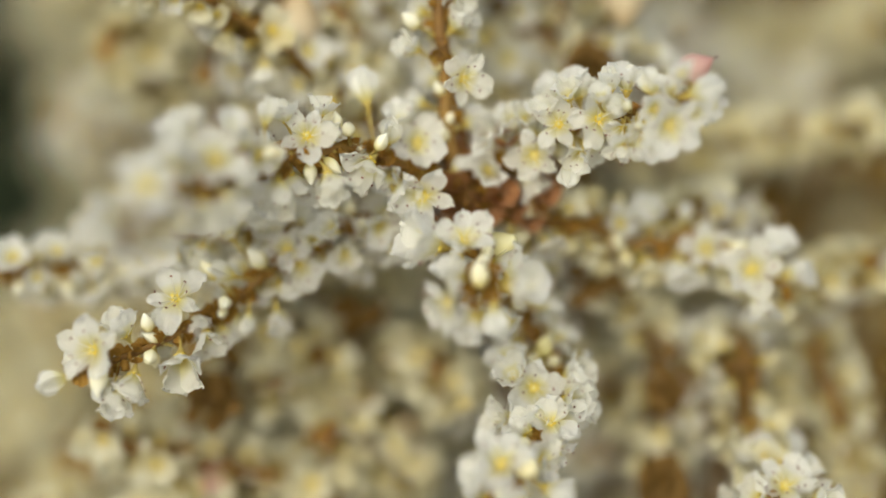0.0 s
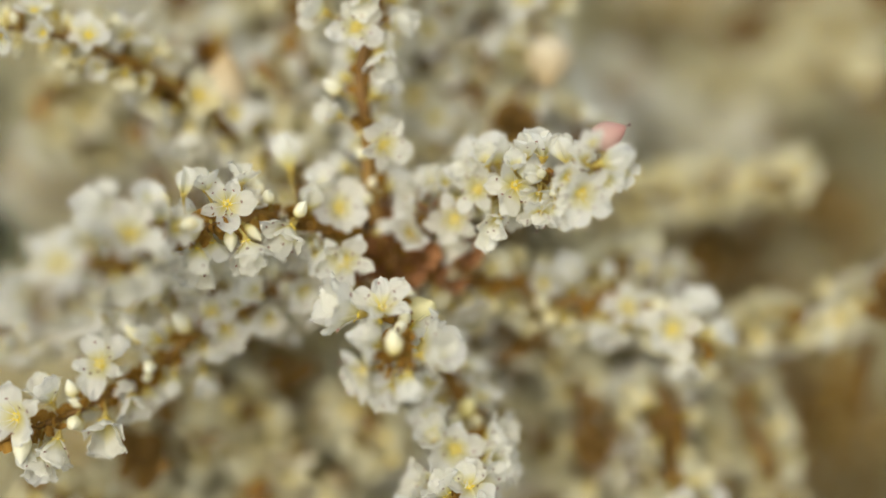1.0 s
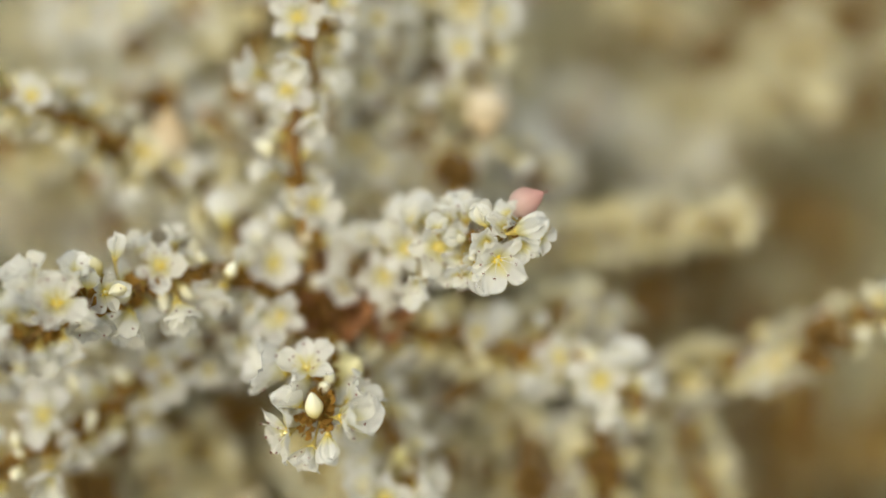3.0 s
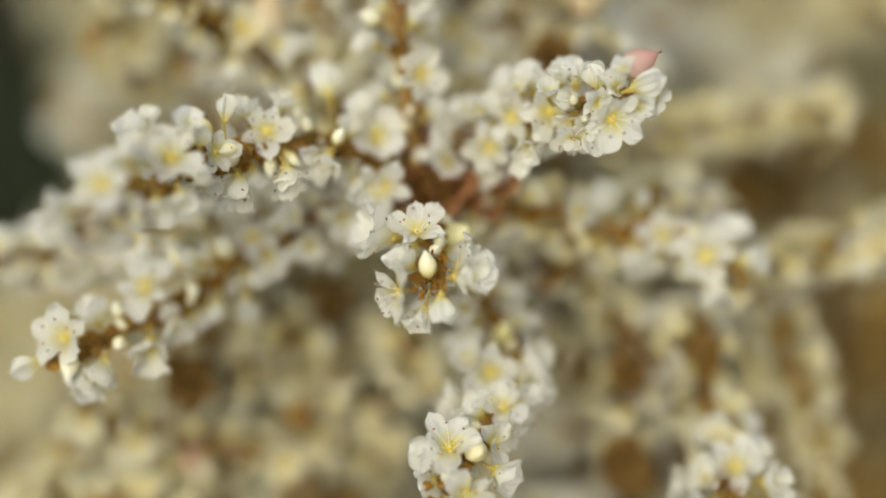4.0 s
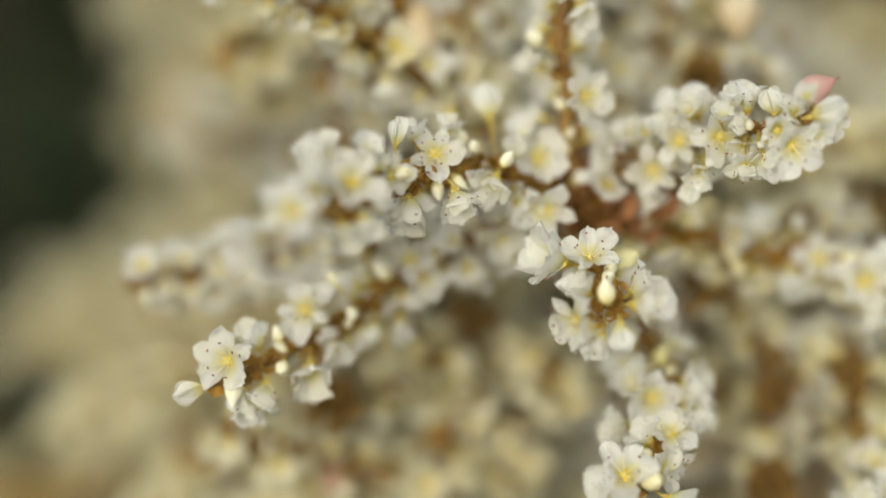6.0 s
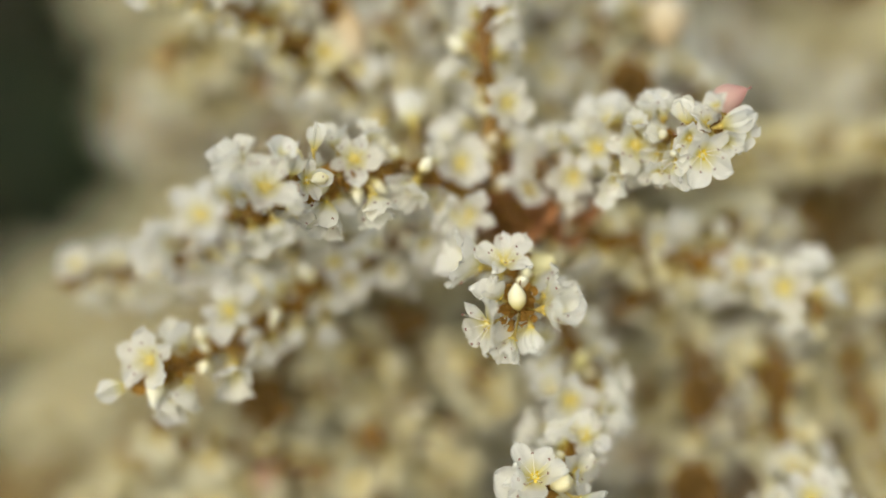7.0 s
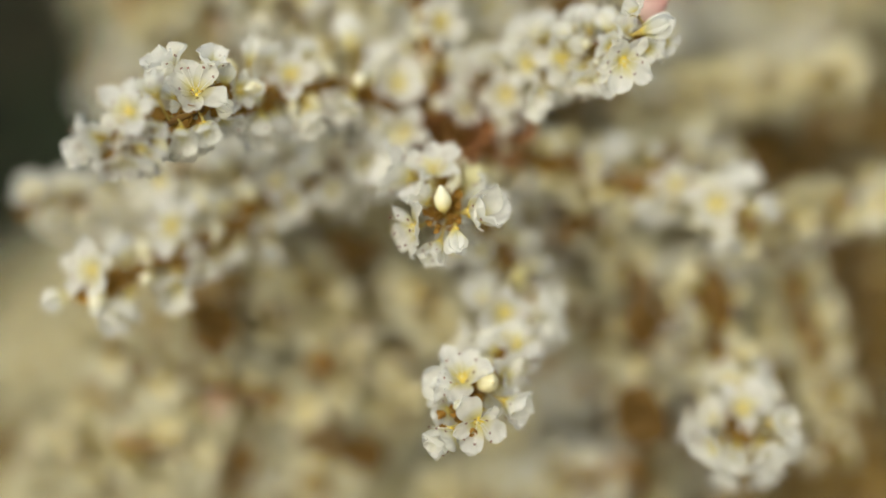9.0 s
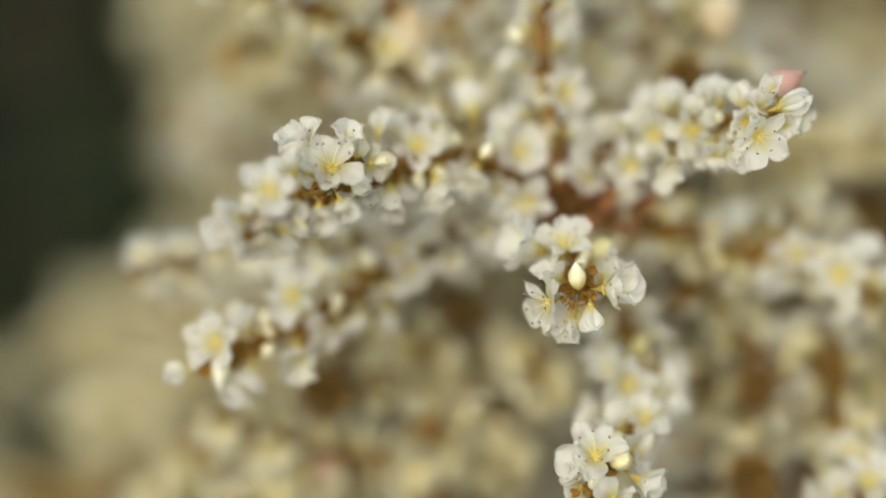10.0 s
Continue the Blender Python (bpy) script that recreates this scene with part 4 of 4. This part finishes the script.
# ---- deeper in the bush ----
def far_spike(seed, length=44, flowers=62, skin=SHADED_CREAM):
    """A whole flower spike whose florets nobody could count, built along its own Z."""
    r = random.Random(seed)
    words = "cream flower spike deep in the bush, densely set" if skin is SHADED_CREAM else "brown flower spike standing in for shaded gaps deep in the bush"
    thing = tagged(new("flower_spike"), words, "flower spike", "flower spikes deep in the bush")
    bend = Vector((r.uniform(-1, 1), r.uniform(-1, 1), 0)) * 8 * MM
    line = smooth_line([Vector((0, 0, length * MM * t)) + bend * t * t + Vector((r.uniform(-1, 1), r.uniform(-1, 1), 0)) * MM for t in (0, 0.25, 0.5, 0.75, 1)], 4)
    part("stalk", Shape().tube(line, [MM * (1.0 - 0.6 * i / (len(line) - 1)) for i in range(len(line))], 6).mesh("stalk", STALK), thing)
    s, turn = Shape(), 0.0
    kinds = [whole_flower(k, seed * 31 + i, 0) for i, k in enumerate(("open", "half", "half", "cup"))]
    for k in range(flowers):
        t = (k + r.random()) / flowers
        i = min(int(t * (len(line) - 1)), len(line) - 2)
        way = (line[i + 1] - line[i]).normalized()
        p = line[i].lerp(line[i + 1], t * (len(line) - 1) - i)
        turn += 2.4 + r.uniform(-0.5, 0.5)
        out = Matrix.Rotation(turn, 3, way) @ way.orthogonal().normalized()
        aim = (out + way * r.uniform(-0.1, 0.8)).normalized()
        s.join(r.choice(kinds), frame_to(p + out * r.uniform(1.6, 4.6) * MM * (1.1 - 0.4 * t), aim, r.uniform(0, 6), r.uniform(2.3, 3.2) * MM))
    # brown lumps: dry scales that also imitate shaded gaps between the florets
    for k in range(26):
        i = r.randrange(len(line) - 1)
        s.join(Shape().lathe([(0.1, -0.8), (0.7, -0.3), (0.8, 0.4), (0.2, 1.0)], 6), frame_to(line[i] + Vector((r.uniform(-1, 1), r.uniform(-1, 1), r.uniform(-1, 1))) * 2.6 * MM, facing(r.uniform(-1, 1), r.uniform(-1, 1), r.uniform(-1, 1)), 0, r.uniform(0.8, 2.0) * MM), 3)
    part("blossoms", s.mesh("blossoms", skin, YELLOW, GREEN, BRACT), thing, label="crowded small cream flowers" if skin is SHADED_CREAM else "crowded brown flowers in the colour of shaded gaps", kind="stuff")
    return thing


FAR = [far_spike(k, rng.uniform(20, 44), 64, SHADED_CREAM) for k in range(9)] + [far_spike(k, rng.uniform(14, 24), 40, GAP_BROWN) for k in (20, 21, 22)]


def far_bunch(seed):
    """A loose bunch of florets, for the parts of the bush far from the path."""
    r = random.Random(seed + 500)
    s = Shape()
    for k in range(34):
        t = r.random()
        aim = Vector((r.gauss(0, 1), r.gauss(0, 1), r.uniform(-0.2, 1))).normalized()
        m = frame_to(Vector((0, 0, 44 * t * MM)) + aim * 4 * MM, aim, r.uniform(0, 6), 3.2 * MM)
        for q in range(4):
            a, tilt = 1.57 * q, r.uniform(0.2, 0.9)
            c, z = Vector((math.cos(a), math.sin(a), 0)), Vector((0, 0, math.sin(tilt)))
            d = Vector((-c.y, c.x, 0))
            s.grid([[c * 0.1 - d * 0.12, c * 0.1 + d * 0.12], [c * 0.7 - d * 0.42 + z * 0.6, c * 0.7 + d * 0.42 + z * 0.6], [c * 1.05 - d * 0.2 + z, c * 1.05 + d * 0.2 + z]], 0, False, m)
    return s


def bush_point(right, up, deep):
    """A place in the bush: millimetres across it, up its slope, and into it from the eye's first place."""
    return ORIGIN + Vector((right, deep * CS + up * SN, -deep * SN + up * CS)) * MM


def bush_places(r, count, near, depth):
    """Where the spikes of the bush stand, and how they lean."""
    for n in range(count):
        deep = near + depth * r.random()
        right = deep * r.uniform(-0.36, 0.38) + 8
        up = r.uniform(-0.27, 0.26) * deep
        u, v = right / deep, up / deep
        # the bush ends here: beyond it lies the shade of the hedge
        if (v > -0.02 and u < -0.21 + 0.06 * v) or (-0.15 < v <= -0.02 and u < -0.22 + 0.2 * v and r.random() < 0.85):
            continue
        # the bush's face falls back on both flanks
        if (u < -0.08 or (v > 0.03 and u > 0.06)) and deep < 290:
            deep += 75
            right, up = u * deep, v * deep
        p = bush_point(right, up, deep)
        lean = facing(r.uniform(-1, 1) + right / 120, r.uniform(-0.6, 1.0), r.uniform(-0.3, 0.9))
        yield u > 0.1 and v < 0.08, Matrix.Translation(p - lean * 16 * MM) @ lean.to_track_quat("Z", "Y").to_matrix().to_4x4() @ Matrix.Rotation(r.uniform(0, 6), 4, "Z")


def plant_bush():
    r = random.Random(21)
    used = set()
    for flank, m in bush_places(r, 225, 240, 110):
        # the lower flank gets more of the brown spikes that imitate shaded gaps
        k = r.randrange(9) if r.random() > (0.6 if flank else 0.28) else 9 + r.randrange(3)
        if k in used:
            copy_thing(FAR[k], m)
        else:
            FAR[k].matrix_basis = m
            used.add(k)
    mass = Shape()
    outer = [far_bunch(k) for k in range(8)]
    for flank, m in bush_places(r, 360, 330, 140):
        mass.join(r.choice(outer), m)
    # the rest of the bush, down to the ground and round its far side
    for n in range(1500):
        way = Vector((r.gauss(0, 1), r.gauss(0, 1), abs(r.gauss(0, 1)))).normalized()
        p = Vector((0.24, 0.66, 0.0)) + Vector((way.x * 0.44, way.y * 0.42, way.z * 0.92)) * r.uniform(0.8, 1.0)
        off = (p - ORIGIN) / MM
        deep, up = off.y * CS - off.z * SN, off.y * SN + off.z * CS
        if deep < 340 or (off.x / deep < -0.2 and up / deep > -0.12):
            continue
        aim = (way + Vector((r.uniform(-1, 1), r.uniform(-1, 1), r.uniform(-0.6, 0.8)))).normalized()
        mass.join(r.choice(outer), frame_to(p, aim, r.uniform(0, 6), r.uniform(1.2, 1.7)))
    tagged(new("blossom_mass", mass.mesh("blossom_mass", SHADED_CREAM, YELLOW, GREEN, BRACT)), "mass of cream flower spikes at the back of the bush", "flowers", kind="stuff")


plant_bush()


# from base to tip: across the bush, up its slope, into it
MIDDLE = (
    ((-20, -40, 222), (-16, -32, 217), (-11, -24, 214), (-9, -19, 213)),
    ((-12, -41, 226), (-8, -34, 222), (-6, -28, 219), (-7, -24, 217)),
    ((-22, -30, 216), (-27, -28, 213), (-33, -27, 210), (-39, -25, 207), (-43, -22, 206)),
    ((-30, -37, 216), (-35, -35, 212), (-39, -35, 209), (-43, -34, 208)),
    ((-43, -43, 222), (-47, -39, 216), (-50, -35, 212), (-52, -33, 210)),
    ((-7, -14, 222), (-2, -15, 217), (1, -18, 213), (3, -21, 211)),
    ((-19, -14, 226), (-22, -10, 220), (-24, -7, 216), (-26, -7, 214)),
    ((-21, -21, 228), (-25, -17, 222), (-27, -14, 218), (-31, -14, 216)),
    ((-12, -35, 218), (-16, -31, 214), (-15, -25, 212), (-11, -20, 212)),
    ((-35, -46, 226), (-39, -40, 220), (-37, -35, 216), (-29, -30, 214)),
    ((-9, -46, 226), (-13, -42, 220), (-15, -39, 216), (-18, -40, 214)),
    ((-64, -48, 236), (-58, -42, 230), (-52, -35, 226), (-49, -30, 224)),
    ((4, 18, 222), (1, 24, 216), (1, 30, 212), (2, 38, 210)),
    ((8, 17, 224), (7, 24, 218), (9, 29, 215), (12, 35, 213)),
    ((-8, 15, 220), (-10, 21, 214), (-12, 27, 211), (-14, 31, 209)),
    ((-10, 18, 224), (-8, 24, 218), (-9, 30, 214), (-11, 36, 212)),
    ((-19, 39, 232), (-20, 43, 228), (-22, 46, 226), (-24, 49, 224)),
    ((7, 37, 226), (8, 42, 222), (9, 45, 220), (8, 50, 219)),
    ((-34, 42, 232), (-36, 45, 228), (-36, 49, 226), (-36, 53, 224)),
    ((16, -4, 218), (13, -5, 212), (11, -2, 209), (9, 1, 208)),
    ((34, 1, 216), (37, 4, 214), (33, 4, 211), (30, 4, 209)),
    ((30, -18, 218), (33, -14, 214), (37, -12, 212), (42, -13, 212)),
    ((50, 28, 270), (58, 32, 262), (67, 34, 256), (74, 32, 252)),
    ((61, 39, 275), (65, 41, 268), (72, 41, 262), (79, 36, 260)),
    ((38, 33, 275), (45, 28, 268), (51, 25, 262), (58, 26, 260)),
    ((14, -14, 222), (12, -8, 215), (12, -3, 211), (12, 1, 209)),
    ((21, -6, 220), (24, -3, 214), (26, 1, 210), (31, 4, 207)),
    ((35, -25, 220), (33, -20, 215), (34, -14, 212), (37, -10, 211)),
    ((-77, -32, 262), (-68, -27, 256), (-60, -23, 252), (-56, -19, 250)),
    ((-40, -2, 270), (-45, 5, 262), (-50, 10, 256), (-53, 14, 252)),
    ((-42, 12, 262), (-46, 16, 256), (-51, 17, 252), (-57, 20, 250)),
    ((-25, 23, 230), (-22, 27, 224), (-24, 30, 220), (-25, 34, 218)),
    ((-11, -21, 244), (-17, -17, 238), (-21, -14, 234), (-25, -15, 232)),
    ((-2, -12, 248), (-8, -8, 242), (-13, -5, 238), (-17, -5, 236)),
    ((-4, -29, 244), (-11, -24, 238), (-16, -20, 234), (-21, -18, 232)),
    ((-18, -9, 246), (-22, -8, 240), (-24, -5, 236), (-26, -3, 234)),
    ((-20, -6, 238), (-22, -10, 232), (-23, -15, 230), (-22, -19, 230)),
    ((6, 25, 220), (5, 29, 215), (6, 34, 212), (5, 40, 210)),
    ((13, 19, 222), (12, 24, 217), (14, 29, 214), (15, 34, 212)),
    ((0, 10, 224), (3, 15, 219), (6, 19, 216), (8, 22, 215)),
    ((10, 40, 226), (11, 44, 222), (13, 47, 220), (12, 51, 218)),
    ((-14, 35, 228), (-13, 41, 224), (-11, 45, 220), (-11, 49, 218)),
    ((-25, 33, 230), (-26, 38, 226), (-27, 43, 222), (-28, 47, 220)),
    ((-17, 18, 222), (-23, 20, 218), (-26, 22, 215), (-30, 24, 213)),
    ((-36, 26, 230), (-39, 25, 225), (-41, 27, 222), (-45, 28, 220)),
    ((-17, 19, 222), (-21, 22, 217), (-25, 23, 214), (-28, 24, 213)),
    ((9, 15, 222), (7, 19, 218), (9, 24, 215), (10, 29, 213)),
    ((-17, -11, 230), (-20, -11, 226), (-24, -10, 222), (-27, -9, 220)),
    ((-2, -15, 232), (-8, -14, 227), (-12, -15, 224), (-17, -14, 222)),
    ((-7, -5, 232), (-11, -3, 227), (-15, -3, 224), (-19, -5, 222)),
    ((-23, -22, 228), (-26, -20, 224), (-29, -23, 221), (-33, -25, 219)),
    ((8, 31, 214), (8, 35, 211), (9, 40, 209), (8, 45, 208)),
    ((2, 40, 216), (3, 44, 213), (4, 47, 211), (5, 52, 210)),
    ((-10, 38, 222), (-9, 43, 218), (-7, 47, 216), (-8, 52, 214)),
    ((-14, -15, 216), (-18, -12, 213), (-21, -11, 211), (-25, -12, 210)),
    ((-11, -19, 220), (-16, -18, 216), (-20, -17, 213), (-24, -18, 212)),
)


def middle_spikes():
    """Spikes between the near panicle and the mass of the bush, with single flowers."""
    r = random.Random(77)
    for n, line in enumerate(MIDDLE):
        pts = [(bush_point(*p) - ORIGIN) / MM for p in line]
        low = line[-1][1] < -10 and line[-1][0] < 10
        deep = sum(p[2] for p in line) / len(line)
        spk = Spike([tuple(q) for q in pts], "white and cream flower spike behind the near panicle", 1.9, 1.0, "flower spikes behind the near panicle")
        if deep < 219:
            dress(spk, 1, 1.8, 4, 1.0, DEEP if low else MIXED if n % 3 else FINE, 2.6, (3.0, 3.8), 0.15, 500 + n, 0.45, False, 2.2)
        else:
            crowd(spk, 1, 1.6, 4, 3.4, (3.1, 4.2), 500 + n, "crowded cream flowers", PETAL if n % 3 == 0 and not low else SHADED_CREAM)
    spikes = []
    for n in range(52):
        deep = r.uniform(222, 256)
        right, up = deep * r.uniform(-0.16, 0.36) + 4, deep * r.uniform(-0.24, 0.24)
        if (up > 4 and right > 28) or (deep < 226 and abs(right - 5) < 25 and abs(up - 8) < 12):
            continue
        if (10 < right < 26 and up < -6) or right > 34:
            continue
        spikes.append((right, up, deep))
    # the hollow below the fork is full of paler spikes
    for n in range(24):
        deep = r.uniform(226, 285)
        spikes.append((deep * r.uniform(-0.22, 0.12) + 4, deep * r.uniform(-0.22, 0.0), deep))
    # pale spikes behind the rising one
    for n in range(34):
        deep = r.uniform(226, 262)
        spikes.append((deep * r.uniform(-0.17, 0.09) + 4, deep * r.uniform(0.05, 0.23), deep))
    # loose pale spikes further back on the upper flanks
    for n in range(5):
        deep = r.uniform(262, 300)
        spikes.append((deep * r.uniform(0.1, 0.28) + 4, deep * r.uniform(0.06, 0.2), deep))
    for n in range(3):
        deep = r.uniform(255, 295)
        spikes.append((deep * r.uniform(-0.17, -0.04) + 4, deep * r.uniform(0.04, 0.2), deep))
    for n, (right, up, deep) in enumerate(spikes):
        p = bush_point(right, up, deep)
        way = facing(r.uniform(-1, 1) + right / 60, r.uniform(-1, 0.4), r.uniform(-0.2, 0.5))
        side = way.orthogonal().normalized() * r.uniform(-3, 3)
        pts = [(p - ORIGIN) / MM + way * d + side * (d / 12) ** 2 for d in (-14, -4, 6, 15)]
        spk = Spike([tuple(q) for q in pts], "cream flower spike further in behind the near panicle", 2.0, 1.0, "flower spikes behind the near panicle")
        # white petals where the bush looks lighter, shade-toned cream elsewhere
        crowd(spk, 1, 2.2, 4, 3.3, (3.0, 4.0), 200 + n, "crowded cream flowers", SHADED_CREAM if (n % 3 and not (up > 10 and n % 2)) or deep > 258 else PETAL)


middle_spikes()
rose = spike_axis((-22.3, 196.3, -109.7), (-25.5, 192.4, -105.8), (-28.9, 190.5, -102.2), label="short side spike with a faded rose bud", group="flower spikes behind the near panicle")
bloom(rose, "pink", -29.0, 187.2, -99.7, facing(-3, 2, 8), 2.2)
dress(rose, 2, 2.0, 4, 1.0, DEEP, 2.6, (2.6, 3.2), 0.15, 900, 0.45, False, 2.2)


def cane(points, thick, label):
    line = smooth_line([Vector(p) for p in points], 8)
    thing = tagged(new("woody_cane"), label, "plant stem", "canes of the bush")
    thing.matrix_basis = Matrix.Translation(line[0])
    n = len(line) - 1
    part("stem", Shape().tube([p - line[0] for p in line], [MM * thick * (1.6 - 1.0 * i / n) for i in range(n + 1)], 9).mesh("stem", CANE), thing)
    for i in range(3, n, 5):
        way = (line[i + 1] - line[i]).normalized()
        part("node", BRACT_MESHES[i % 6], thing, frame_to(line[i] - line[0], way, i, thick * 1.7 * MM))
    return thing


HUB = mm(3.0, 189.0, -62.0)
main_cane = cane([(0.06, 0.36, 0), (0.05, 0.34, 0.4), (0.03, 0.27, 0.76), HUB + Vector((0.006, 0.02, -0.03)), HUB], 0.9, "reddish brown cane rising from the ground to the panicle")


def hub_bracts():
    """Papery wine-red and brown scales crowd round the fork from which the spikes spring."""
    r = random.Random(12)
    for n in range(90):
        off = Vector((r.gauss(0.8, 3.6), r.gauss(1.2, 1.6), r.gauss(0.4, 2.8))) * MM
        m = frame_to(HUB + off - main_cane.matrix_basis.translation, (off.normalized() + facing(0, 0, 0.5)).normalized(), r.uniform(0, 6), r.uniform(0.8, 2.3) * MM)
        part("bract", r.choice(WINE_MESHES + BRACT_MESHES[:2]), main_cane, m, "dry papery scale")


hub_bracts()


def bush_canes():
    r = random.Random(5)
    for n in range(16):
        right, up, deep = r.uniform(10, 120), r.uniform(-60, 30), r.uniform(250, 400)
        top = bush_point(right, up, deep)
        foot = Vector((top.x * 1.6 + r.uniform(-0.05, 0.05), top.y + r.uniform(0.05, 0.25), 0))
        cane([foot, foot.lerp(top, 0.5) + Vector((0, 0.04, 0)), foot.lerp(top, 0.85), top], 1.3, "reddish brown cane deep in the flowering bush")


bush_canes()


# ---- shade and ground ----
# hedge added to fill the dark, shaded corner beyond the bush
def hedge():
    r = random.Random(3)
    thing = tagged(new("hedge"), "dark green leafy hedge in shade behind the bush", "hedge")
    thing.matrix_basis = Matrix.Translation((-0.66, 0.95, 0))
    for k in range(9):
        a = Vector((r.uniform(-0.45, 0.45), r.uniform(-0.1, 0.3), 0))
        b = a + Vector((r.uniform(-0.15, 0.15), r.uniform(-0.1, 0.1), r.uniform(1.0, 1.5)))
        part("stem", Shape().tube(smooth_line([a, a.lerp(b, 0.5) + Vector((0.03, 0, 0)), b]), [0.012 - 0.0006 * i for i in range(13)], 7).mesh("stem", CANE), thing)
    s = Shape()
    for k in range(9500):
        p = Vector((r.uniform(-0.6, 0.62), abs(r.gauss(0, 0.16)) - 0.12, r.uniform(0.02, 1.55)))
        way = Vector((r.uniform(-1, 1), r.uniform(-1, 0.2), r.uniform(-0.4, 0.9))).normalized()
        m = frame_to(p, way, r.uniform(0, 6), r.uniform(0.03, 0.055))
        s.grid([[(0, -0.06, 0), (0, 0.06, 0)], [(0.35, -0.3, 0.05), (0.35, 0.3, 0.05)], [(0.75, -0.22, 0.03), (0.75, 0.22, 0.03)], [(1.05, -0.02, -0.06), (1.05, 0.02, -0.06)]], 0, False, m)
    part("leaves", s.mesh("leaves", SHADE_LEAF), thing, label="small green leaves, coloured near black for the shade", kind="stuff")


hedge()
_g = Shape()
_g.grid([[(60 * (u / 20 - 1) ** 3 * 30, 60 * (v / 20 - 1) ** 3 * 30 + 0.5, -0.02 * abs(noise.noise(Vector((u * 0.9, v * 0.9, 0))))) for u in range(41)] for v in range(41)])
tagged(new("ground", _g.mesh("ground", SOIL)), "bare brown soil with patches of moss", "ground", kind="structure")
